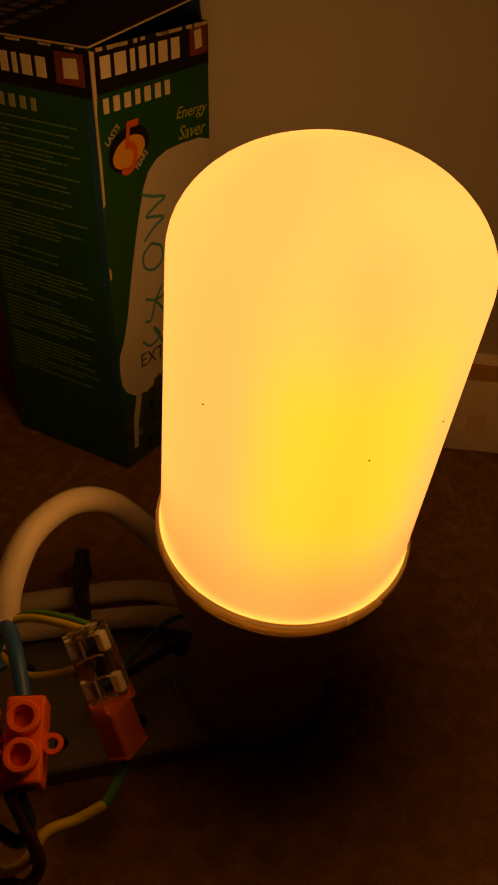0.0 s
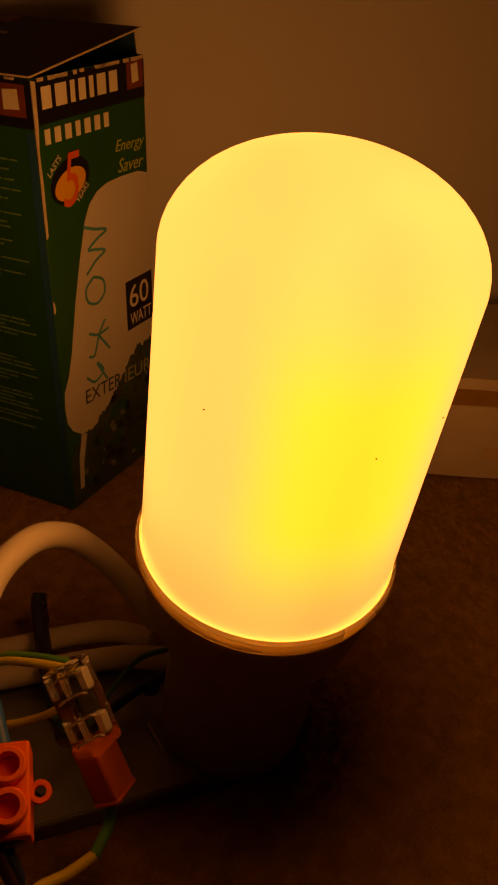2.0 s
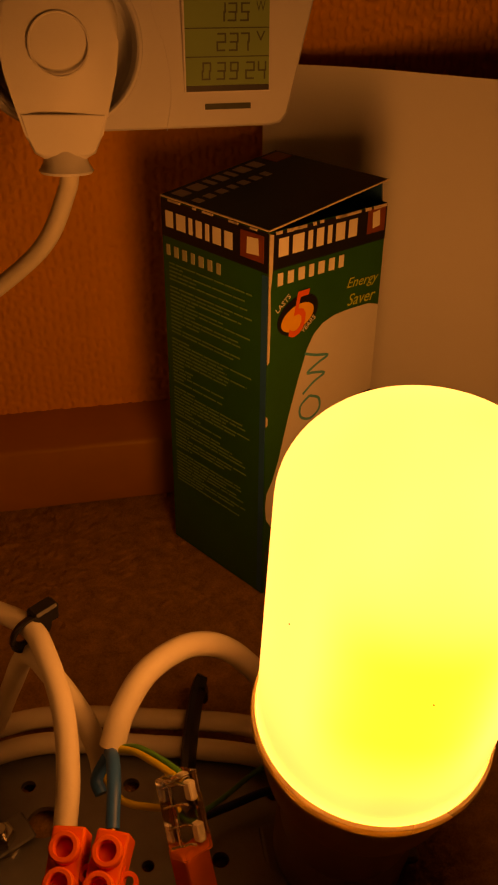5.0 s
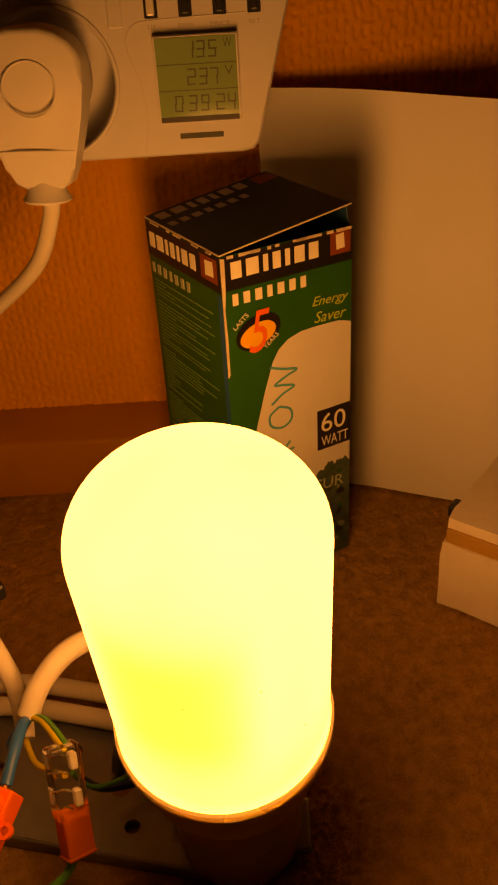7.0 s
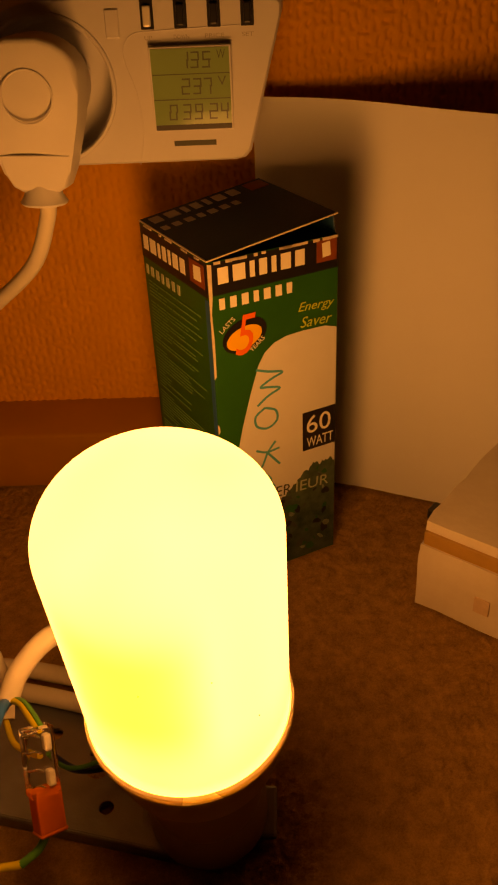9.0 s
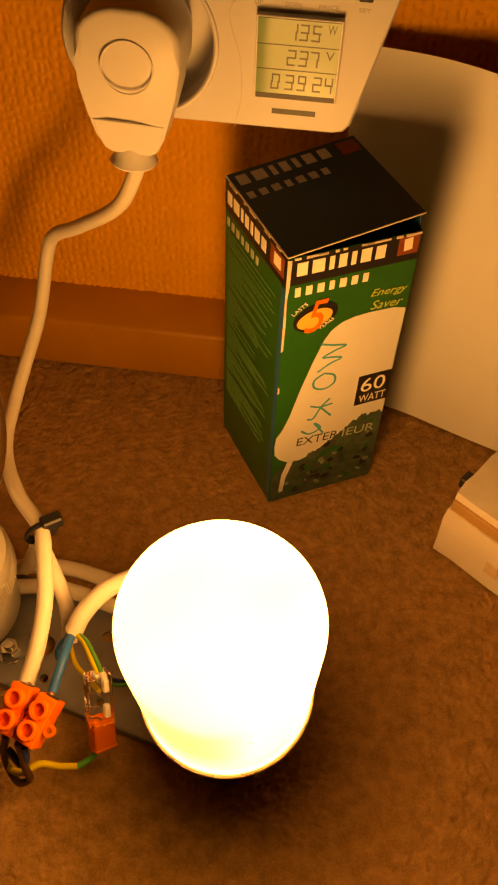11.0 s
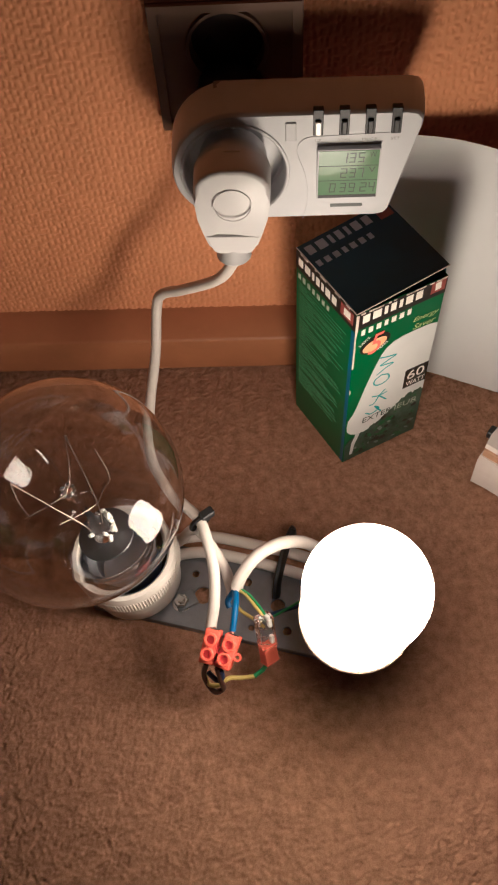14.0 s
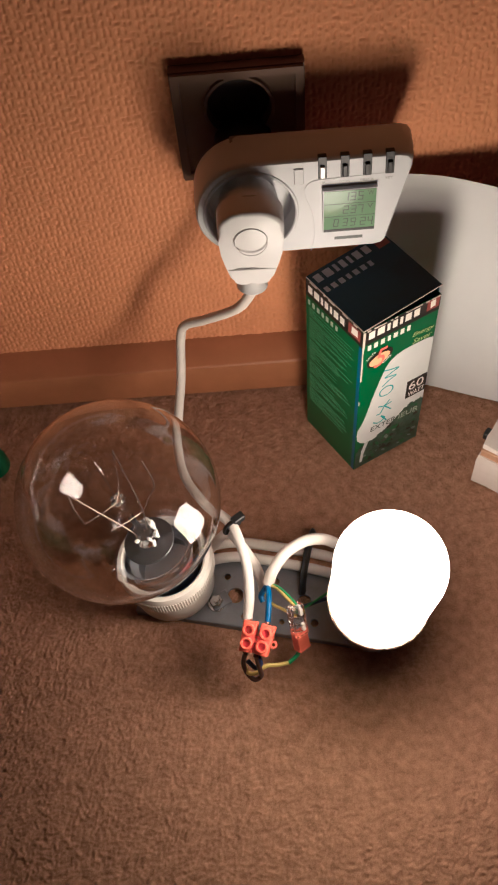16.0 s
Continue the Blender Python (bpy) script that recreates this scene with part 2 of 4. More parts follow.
def bm_lathe(profile, seg=48, closed=False):
    """Turn a profile of (radius, height) round the z axis."""
    bm = bmesh.new()
    rings = []
    for r, z in profile:
        if r < 1e-6:
            rings.append([bm.verts.new((0, 0, z))])
        else:
            rings.append([bm.verts.new((r * math.cos(2 * math.pi * i / seg), r * math.sin(2 * math.pi * i / seg), z)) for i in range(seg)])
    pairs = list(zip(rings, rings[1:])) + ([(rings[-1], rings[0])] if closed else [])
    for a, b in pairs:
        for i in range(seg):
            j = (i + 1) % seg
            if len(a) == 1 and len(b) == 1:
                continue
            if len(a) == 1:
                bm.faces.new((a[0], b[i], b[j]))
            elif len(b) == 1:
                bm.faces.new((a[i], a[j], b[0]))
            else:
                bm.faces.new((a[i], a[j], b[j], b[i]))
    return bm


def smooth_path(points, steps=8):
    """Catmull-Rom through the points."""
    p = [Vector(q) for q in points]
    p = [2 * p[0] - p[1]] + p + [2 * p[-1] - p[-2]]
    out = []
    for a, b, c, d in zip(p, p[1:], p[2:], p[3:]):
        for k in range(steps):
            t = k / steps
            out.append(0.5 * ((2 * b) + (c - a) * t + (2 * a - 5 * b + 4 * c - d) * t * t + (3 * b - a - 3 * c + d) * t ** 3))
    out.append(p[-2])
    return out


def bm_tube(points, radius, seg=12, steps=8, flat=1.0):
    """A round cord along a smooth path, closed at both ends."""
    path = smooth_path(points, steps)
    bm = bmesh.new()
    rings, side = [], None
    for i, q in enumerate(path):
        d = (path[min(i + 1, len(path) - 1)] - path[max(i - 1, 0)]).normalized()
        if side is None:
            side = d.cross(Vector((0, 0, 1)) if abs(d.z) < 0.9 else Vector((1, 0, 0))).normalized()
        side = (side - d * side.dot(d)).normalized()
        up = d.cross(side)
        r = radius * (1 + 0.03 * noise.noise(q * 60))
        rings.append([bm.verts.new(q + r * (math.cos(2 * math.pi * k / seg) * side + flat * math.sin(2 * math.pi * k / seg) * up)) for k in range(seg)])
    for a, b in zip(rings, rings[1:]):
        for k in range(seg):
            bm.faces.new((a[k], a[(k + 1) % seg], b[(k + 1) % seg], b[k]))
    bm.faces.new(rings[0][::-1])
    bm.faces.new(rings[-1])
    return bm


def bm_prism(outline, depth, bevel=0.0, seg=2, taper=1.0, centre=(0, 0)):
    """An outline in x, z pushed back along +y by depth; taper widens the back."""
    bm = bmesh.new()
    a = [bm.verts.new((x, 0, z)) for x, z in outline]
    b = [bm.verts.new((centre[0] + (x - centre[0]) * taper, depth, centre[1] + (z - centre[1]) * taper)) for x, z in outline]
    f = bm.faces.new(a)
    bm.faces.new(b[::-1])
    n = len(outline)
    for i in range(n):
        bm.faces.new((a[i], b[i], b[(i + 1) % n], a[(i + 1) % n]))
    if bevel:
        bmesh.ops.bevel(bm, geom=f.edges[:], offset=bevel, segments=seg, affect="EDGES", profile=0.5)
    return bm


def bm_join(*bms):
    out = bmesh.new()
    for b in bms:
        me = bpy.data.meshes.new("tmp")
        b.to_mesh(me)
        b.free()
        out.from_mesh(me)
        bpy.data.meshes.remove(me)
    return out


def bm_move(bm, m):
    bmesh.ops.transform(bm, matrix=m, verts=bm.verts[:])
    return bm


def curve_mesh(cu):
    """The mesh of a filled curve or of writing."""
    ob = new("tmp", cu)
    bpy.context.view_layer.update()
    me = bpy.data.meshes.new_from_object(ob.evaluated_get(bpy.context.evaluated_depsgraph_get()))
    bpy.data.objects.remove(ob)
    bm = bmesh.new()
    bm.from_mesh(me)
    bpy.data.meshes.remove(me)
    return bm


def bm_text(text, width, height, shear=0.0, thick=0.00008):
    """Writing in the built-in font, scaled to width and height, its lower left corner at the origin, lying in x, y."""
    cu = bpy.data.curves.new("writing", "FONT")
    cu.body, cu.size, cu.extrude, cu.shear = text, 1.0, 0.01, shear
    cu.resolution_u = 3
    bm = curve_mesh(cu)
    xs = [v.co.x for v in bm.verts]
    ys = [v.co.y for v in bm.verts]
    for v in bm.verts:
        v.co = Vector(((v.co.x - min(xs)) / (max(xs) - min(xs)) * width, (v.co.y - min(ys)) / (max(ys) - min(ys)) * height, thick * (1 if v.co.z > 0 else 0)))
    return bm


def bm_sheet_cut(outer, holes, thick):
    """A flat sheet in x, y with real holes."""
    cu = bpy.data.curves.new("sheet", "CURVE")
    cu.dimensions, cu.fill_mode, cu.extrude = "2D", "BOTH", thick / 2
    for ring in (outer, *holes):
        sp = cu.splines.new("POLY")
        sp.points.add(len(ring) - 1)
        for p, (x, y) in zip(sp.points, ring):
            p.co = (x, y, 0, 1)
        sp.use_cyclic_u = True
    return curve_mesh(cu)


def circle(cx, cy, r, n=24, a0=0.0, a1=360.0, whole=True):
    k = n if whole else n - 1
    return [(cx + r * math.cos(radians(a0 + (a1 - a0) * i / k)), cy + r * math.sin(radians(a0 + (a1 - a0) * i / k))) for i in range(n)]


def axis_pose(origin, axis, spin=0.0):
    """A pose whose z axis runs along axis."""
    return Matrix.Translation(origin) @ Vector(axis).to_track_quat("Z", "Y").to_matrix().to_4x4() @ pose(0, 0, 0, 0, 0, spin)


# ---- the room ----
WALL_Y = 0.116


def uneven_sheet(us, vs, height, place, name, material):
    """A sheet with its own relief: a grid of us by vs whose points are placed by place(u, v, h)."""
    nu, nv = len(us), len(vs)
    co = np.array([place(u, v, h) for (u, v), h in zip(((u, v) for v in vs for u in us), height.ravel())])
    idx = np.arange(nu * nv).reshape(nv, nu)
    faces = np.stack([idx[:-1, :-1], idx[:-1, 1:], idx[1:, 1:], idx[1:, :-1]], -1).reshape(-1, 4)
    me = bpy.data.meshes.new(name)
    me.from_pydata(co.tolist(), [], faces.tolist())
    me.materials.append(material)
    me.shade_smooth()
    return new(name, me)


def blur(h, n=1):
    for _ in range(n):
        h = (h + np.roll(h, 1, 0) + np.roll(h, -1, 0) + np.roll(h, 1, 1) + np.roll(h, -1, 1)) / 5
    return h


rng = np.random.default_rng(7)
# wallpaper: rows of short pressed dashes, most of them upright
STEP = 0.0007
xs = np.arange(-0.34, 0.30, STEP)
zs = np.arange(0.0, 0.40, STEP)
relief = np.zeros((len(zs), len(xs)))
for gx in np.arange(-0.335, 0.295, 0.0041):
    z = 0.004 + rng.uniform(0, 0.006)
    while z < 0.39:
        i, j = int((gx + 0.34 + rng.normal(0, 0.0005)) / STEP), int(z / STEP)
        if rng.random() < 0.13:
            relief[j:j + 2, max(i, 0):i + int(rng.integers(3, 7))] -= 1
            z += rng.uniform(0.003, 0.006)
        else:
            k = int(rng.integers(3, 9))
            for q in range(k):
                s = int(round(q * rng.uniform(-0.25, 0.25)))
                relief[j + q:j + q + 1, max(i + s, 0):i + s + 2] -= 1
            z += k * STEP + rng.uniform(0.0012, 0.0034)
relief = blur(np.clip(relief, -1.2, 0), 1) * 0.0012 + 0.00012 * blur(rng.normal(0, 1, relief.shape), 3)
relief[[0, -1], :] = 0
relief[:, [0, -1]] = 0
xs2, zs2 = np.concatenate([[-1.6], xs, [1.6]]), np.concatenate([[-0.02], zs, [2.4]])
relief = np.pad(relief, 1)
wall_north = uneven_sheet(xs2, zs2, relief, lambda u, v, h: (u, WALL_Y - h - 0.0005, v), "wall_north", M_WALLPAPER)
tagged(wall_north, "orange wallpaper pressed with rows of short dashes", "wall", kind="structure")
part("wall_core", bm_box(-1.7, 1.7, WALL_Y + 0.004, WALL_Y + 0.15, -0.02, 2.4), M_PLASTER, wall_north)

# carpet: short uneven pile
STEP = 0.0010
cx = np.arange(-0.36, 0.30, STEP)
cy = np.arange(-0.40, WALL_Y, STEP)
pile = 0.00045 * blur(rng.normal(0, 1, (len(cy), len(cx))), 1) + 0.00042 * rng.normal(0, 1, (len(cy), len(cx))) + 0.0003 * blur(rng.normal(0, 1, (len(cy), len(cx))), 9)
pile[:, [0, -1]] = 0
pile[[0, -1], :] = 0
pile = np.pad(pile, 1)
floor = uneven_sheet(np.concatenate([[-1.6], cx, [1.6]]), np.concatenate([[-2.4], cy, [WALL_Y + 0.05]]), pile, lambda u, v, h: (u, v, h - 0.001), "floor", M_CARPET)
tagged(floor, "beige-brown short-pile carpet with a grainy surface", "carpet", kind="structure")

for name, b in (("wall_south", (-1.7, 1.7, -2.55, -2.4, -0.02, 2.4)), ("wall_west", (-1.75, -1.6, -2.4, WALL_Y, -0.02, 2.4)), ("wall_east", (1.6, 1.75, -2.4, WALL_Y, -0.02, 2.4))):
    tagged(part(name, bm_box(*b), M_PLASTER), "plain matt plastered room wall", "wall", kind="structure")
tagged(part("ceiling", bm_box(-1.75, 1.75, -2.55, 0.3, 2.4, 2.5), M_PLASTER), "plain pale plastered ceiling", "ceiling", kind="structure")

# baseboard with a sloping upper part
profile = [(0.0905, 0.0), (0.0905, 0.0335), (0.0912, 0.0352), (0.0928, 0.0362), (WALL_Y - 0.004, 0.0445), (WALL_Y + 0.002, 0.0452), (WALL_Y + 0.002, 0.0)]
bm = bmesh.new()
ends = [[bm.verts.new((x, y, z)) for y, z in profile] for x in (-1.6, 1.6)]
for i in range(len(profile)):
    j = (i + 1) % len(profile)
    bm.faces.new((ends[0][i], ends[1][i], ends[1][j], ends[0][j]))
bm.faces.new(ends[0])
bm.faces.new(ends[1][::-1])
tagged(part("baseboard", bm, M_BASEBOARD, smooth=True), "orange-brown wooden baseboard along the wallpapered wall", "baseboard", kind="structure")

def islands(bm):
    """The loose pieces of a mesh, each as a mesh of its own."""
    left = set(bm.verts)
    out = []
    while left:
        stack = [left.pop()]
        group = set(stack)
        while stack:
            for e in stack.pop().link_edges:
                for v in e.verts:
                    if v not in group:
                        group.add(v)
                        stack.append(v)
        left -= group
        b2 = bmesh.new()
        twin = {v: b2.verts.new(v.co) for v in sorted(group, key=lambda v: v.index)}
        for f in bm.faces:
            if f.verts[0] in group:
                b2.faces.new([twin[v] for v in f.verts])
        out.append((min(v.co.x for v in b2.verts), b2))
    bm.free()
    return [b2 for _, b2 in sorted(out, key=lambda q: q[0])]


# ---- white paper sheet stood on edge behind the carton ----
def paper_sheet():
    foot = smooth_path([(0.019, 0.0878, 0), (0.048, 0.0860, 0), (0.072, 0.0805, 0), (0.098, 0.0700, 0), (0.125, 0.0590, 0), (0.160, 0.046, 0), (0.200, 0.030, 0), (0.27, 0.0, 0)], 10)
    bm = bmesh.new()
    rows = []
    for k in range(9):
        z = 0.2135 * k / 8
        rows.append([bm.verts.new((p.x + 0.001 * math.sin(p.x * 40) * k / 8, p.y + 0.015 * (k / 8) ** 1.3, z * (1.012 - 0.22 * max(0.0, p.x - 0.02)) + 0.001)) for p in foot])
    for a, b in zip(rows, rows[1:]):
        for i in range(len(a) - 1):
            bm.faces.new((a[i], a[i + 1], b[i + 1], b[i]))
    bmesh.ops.recalc_face_normals(bm, faces=bm.faces)
    bmesh.ops.solidify(bm, geom=bm.faces[:], thickness=0.0003)
    return tagged(part("paper_sheet", bm, M_PAPER, smooth=True), "white paper sheet standing curved on its long edge", "paper")


paper_sheet()

# ---- wall socket ----
SOCKET = (-0.0705, 0.2640)


def wall_socket():
    t = thing("wall_socket", "old square wall socket darkened for the meter's shadow, with a round recess", "wall socket", pose(SOCKET[0], WALL_Y, SOCKET[1]), kind="")
    s = 0.0415
    rim = [(-s, -s), (s, -s), (s, s - 0.003), (-s, s - 0.003)]
    bm = bm_move(bm_sheet_cut(rim, [circle(0, 0.0115, 0.0228, 40)], 0.008), pose(0, -0.0045, 0, 90))
    part("cover_plate", bm, M_SOCKET, t)
    part("raised_frame", bm_move(bm_sheet_cut([(x * 0.98, y * 0.98) for x, y in rim], [[(x * 0.86, y * 0.86) for x, y in rim]], 0.003), pose(0, -0.0098, 0, 90)), M_SOCKET, t)
    part("recess_ring", bm_move(bm_lathe([(0.0228, 0.009), (0.0222, 0.0105), (0.0205, 0.0105), (0.0200, 0.006), (0.0195, -0.001)], 40), pose(0, 0, 0.0115, 90)), M_SOCKET, t, smooth=True)
    part("recess_floor", bm_move(bm_lathe([(0.0, 0.0015), (0.0200, 0.0015)], 40), pose(0, 0, 0.0115, 90)), M_BORE_SHADE, t)
    for x in (-0.0095, 0.0095):
        part("contact_hole", bm_move(bm_lathe([(0.0, 0.0022), (0.0026, 0.0022), (0.0026, 0.0016)], 16), pose(x, 0, 0.0115, 90)), M_BLACK, t)


wall_socket()

# ---- energy meter plugged into the socket ----
def front_y(z):
    return 0.0545 + (z - 0.215) * 0.135


def on_front(x, z, lift=0.0):
    """A pose on the meter's sloping front: x to the right, y up along the face, z out of it."""
    return Matrix.Translation((x, front_y(z) - lift, z)) @ pose(0, 0, 0, 90 - math.degrees(math.atan(0.135)), 0, 0)


def energy_meter():
    t = thing("energy_meter", "pale grey plug-in energy meter with a display and four buttons", "energy meter")
    c, r = (-0.0680, 0.2325), 0.0352
    outline = circle(*c, r, 28, 88, 272, False)
    outline += [(0.012, 0.1975), (0.0165, 0.1985), (0.0192, 0.2018), (0.0335, 0.2585), (0.0338, 0.2630), (0.0312, 0.2660), (0.026, 0.2672)]
    outline = [(x, z if z > c[1] else c[1] + (z - c[1]) * 0.90) for x, z in outline]
    bm = bmesh.new()
    layers = []
    for k, (dy, grow) in enumerate(((0.0, 0.955), (0.0012, 0.985), (0.003, 1.0), (0.012, 1.05), (0.0225, 1.085), (0.0255, 1.07), (0.026, 1.03))):
        ring = []
        for x, z in outline:
            mx, mz = -0.035, 0.2325
            X, Z = mx + (x - mx) * (1 + (min(grow, 1.03) - 1) * 0.45), mz + (z - mz) * (grow if z > mz else min(grow, 1.0))
            ring.append(bm.verts.new((X, front_y(Z) * (1 if dy < 0.01 else 0) + (0 if dy < 0.01 else front_y(0.2325)) + dy + (0.004 if dy > 0.01 else 0), Z)))
        layers.append(ring)
    n = len(outline)
    # the front has a round hole for the socket well
    hole = [bm.verts.new((c[0] + 0.0285 * math.cos(radians(q)), front_y(c[1] + 0.0285 * math.sin(radians(q))), c[1] + 0.0285 * math.sin(radians(q)))) for q in range(0, 360, 8)]
    edges = [bm.edges.new((ring[i], ring[(i + 1) % len(ring)])) for ring in (layers[0], hole) for i in range(len(ring))]
    bmesh.ops.triangle_fill(bm, use_beauty=True, use_dissolve=False, edges=edges)
    for a, b in zip(layers, layers[1:]):
        for i in range(n):
            bm.faces.new((a[i], b[i], b[(i + 1) % n], a[(i + 1) % n]))
    bm.faces.new(layers[-1][::-1])
    body = part("body", bm, M_METER, t, smooth=True)
    # the moulded ring and the socket well round the plug
    ctr = on_front(-0.0680, 0.2325)
    part("socket_rim", bm_lathe([(0.0306, 0.0000), (0.0302, 0.0008), (0.0292, 0.0009), (0.0284, 0.0000), (0.0284, -0.0030)], 56), M_METER, t, smooth=True, m=ctr)
    part("socket_well", bm_lathe([(0.0, -0.0165), (0.0262, -0.0165), (0.0278, -0.0150), (0.0286, 0.0002)], 56), M_METER, t, "round socket well", smooth=True, m=ctr)
    # fine curved seam beside the display
    seam = [(-0.0300, 0.2010), (-0.0275, 0.2150), (-0.0290, 0.2300), (-0.0330, 0.2420), (-0.0330, 0.2480), (-0.0290, 0.2525), (-0.0200, 0.2535), (0.0160, 0.2545)]
    part("seam", bm_tube([(x, front_y(z) - 0.0001, z) for x, z in seam], 0.0002, 6, 8), M_METER, t, smooth=True)
    # display
    bez = part("display", bm_box(-0.0172, 0.0172, -0.0168, 0.0168, -0.0030, 0.0007, 0.0003, 1), M_METER, t, "grey-green liquid crystal display with a black lower edge", m=on_front(-0.0053, 0.2312, 0.0014) @ pose(0, 0, 0, 5.5))
    part("display_glass", bm_box(-0.0164, 0.0164, -0.0142, 0.0160, 0.0007, 0.0010), M_LCD, bez)
    for y in (0.0058, -0.0042):
        part("divider", bm_box(-0.0164, 0.0164, y, y + 0.0004, 0.0010, 0.0011), M_SEGMENT, bez)
    part("divider", bm_box(-0.0164, 0.0164, -0.0164, -0.0143, 0.0007, 0.0010), M_BLACK, bez)
    seg = {"0": "abcdef", "1": "bc", "2": "abged", "3": "abgcd", "5": "afgcd", "7": "abc", "8": "abcdefg", "9": "abcdfg", "4": "fgbc"}

    def digit(ch, x, y, w, h):
        k = 0.00032
        bars = dict(a=(0, h, w, h), d=(0, 0, w, 0), g=(0, h / 2, w, h / 2), f=(0, h / 2, 0, h), b=(w, h / 2, w, h), e=(0, 0, 0, h / 2), c=(w, 0, w, h / 2))
        out = []
        for s in seg[ch]:
            x0, y0, x1, y1 = bars[s]
            lean = 0.0004
            out.append(bm_box(x + min(x0, x1) - k + lean * (y0 > 0), x + max(x0, x1) + k + lean * (y0 > 0), y + min(y0, y1) - k, y + max(y0, y1) + k, 0.0010, 0.0011))
        return out

    for ch, x, y in (("1", -0.0040, 0.0085), ("3", 0.0004, 0.0085), ("5", 0.0052, 0.0085), ("2", -0.0040, -0.0018), ("3", 0.0008, -0.0018), ("7", 0.0052, -0.0018),
                     ("0", -0.0100, -0.0120), ("3", -0.0042, -0.0120), ("9", 0.0008, -0.0120), ("2", 0.0072, -0.0120), ("4", 0.0118, -0.0120)):
        for bar in digit(ch, x, y, 0.0028, 0.0058):
            part("segment", bar, M_SEGMENT, bez)
    for s, x, y in (("W", 0.0112, 0.0115), ("V", 0.0112, 0.0012)):
        part("unit_letter", bm_move(bm_text(s, 0.0036, 0.0036), pose(x, y, 0.0010)), M_SEGMENT, bez)
    part("maker_bar", bm_box(-0.0092, 0.0092, -0.0011, 0.0011, 0.0, 0.0001), M_GREYPRINT, t, "dark printed bar", m=on_front(-0.0053, 0.2092))
    # buttons in slots that run over the upper edge
    part("reset_key", bm_box(-0.0030, 0.0030, -0.0055, 0.0055, -0.001, 0.0009, 0.0005, 1), M_METER, t, m=on_front(-0.0368, 0.2568))
    for i, word in enumerate(("UP", "DOWN", "PRICE", "SET")):
        x, z = -0.0222 + 0.0138 * i, 0.2610
        slot = part("button_slot", bm_box(-0.0027, 0.0027, -0.0070, 0.0080, -0.004, 0.0005, 0.0003, 1), M_BLACK, t, m=on_front(x, z))
        part("button", bm_box(-0.0016, 0.0016, -0.0060, 0.0020, 0.0002, 0.0022, 0.0006, 2), M_BLACK if i else M_TIN, slot)
        w = 0.0016 * len(word)
        for piece in islands(bm_text(word, w, 0.0016)):
            part("letter", bm_move(piece, pose(-w / 2, 0, 0)), M_DIMPRINT, t, m=on_front(x, 0.2502))
    for i in range(5):
        part("vent_notch", bm_box(-0.004, 0.004, 0.0, 0.006, -0.0012, 0.0007, 0.0004, 1), M_METER_DARK, t, m=pose(-0.074 + 0.015 * i, 0.0815, 0.2690))
    # coloured black to merge with the shade in the socket recess
    part("plug_body", bm_lathe([(0.0, -0.002), (0.0190, -0.002), (0.0190, 0.018), (0.0, 0.018)], 40), M_BLACK, t, smooth=True, m=pose(-0.0695, 0.1065, 0.2500, 90))


energy_meter()

# ---- white mains plug in the meter ----
def mains_plug():
    t = thing("mains_plug", "white flat mains plug with a round dimple and grip", "plug", Matrix.Translation((-0.0690, 0.0280, 0.2370)) @ pose(0, 0, 0, -6, 2, 0))
    half = [(0.0206, 0.008), (0.0204, 0.000), (0.0192, -0.010), (0.0168, -0.020), (0.0138, -0.031), (0.0110, -0.0375), (0.0075, -0.0395)]
    top = [(0.0060, 0.0208), (0.0120, 0.0190), (0.0168, 0.0158), (0.0195, 0.0120)]
    right = top + half
    outline = right + [(-x, z) for x, z in right[::-1]]
    bm = bm_prism(outline, 0.020, 0.0028, 3, 1.02)
    for v in bm.verts:
        if v.co.z < -0.014 and v.co.y < 0.01:
            v.co.y += (-0.014 - v.co.z) * 0.20
    part("body", bm, M_WHITE_PLASTIC, t, smooth=True)
    grip = [(0.0150, -0.0235), (0.0133, -0.0310), (0.0108, -0.0366), (0.0080, -0.0382)]
    bm = bm_prism(grip + [(-x, z) for x, z in grip[::-1]], 0.004, 0.0006, 2, 1.0)
    for v in bm.verts:
        v.co.y += (-0.014 - v.co.z) * 0.20 - 0.0003
    part("grip", bm, M_WHITE_PLASTIC, t)
    part("dimple_ring", bm_lathe([(0.0106, 0.0), (0.0104, 0.0004), (0.0099, 0.0004), (0.0097, 0.0)], 48), M_WHITE_PLASTIC, t, smooth=True, m=pose(0, -0.0001, -0.001, 90))
    part("base_disc", bm_lathe([(0.0, 0.0), (0.0200, 0.0), (0.0208, -0.001), (0.0208, -0.012), (0.0190, -0.014), (0.0190, -0.024), (0.0, -0.024)], 48), M_WHITE_PLASTIC, t, smooth=True, m=pose(0, 0.016, 0.001, 90))
    part("strain_relief", bm_lathe([(0.0, 0.003), (0.0068, 0.003), (0.0085, -0.002), (0.0102, -0.0045), (0.0095, -0.0055), (0.0048, -0.0060), (0.0, -0.006)], 32), M_WHITE_PLASTIC, t, smooth=True, m=pose(0, 0.011, -0.0395))


mains_plug()

# ---- cables ----
def cord(name, pts, r, material, label, category="cable", seg=14, group=""):
    return tagged(part(name, bm_tube(pts, r, seg, 10), material, smooth=True), label, category, group)


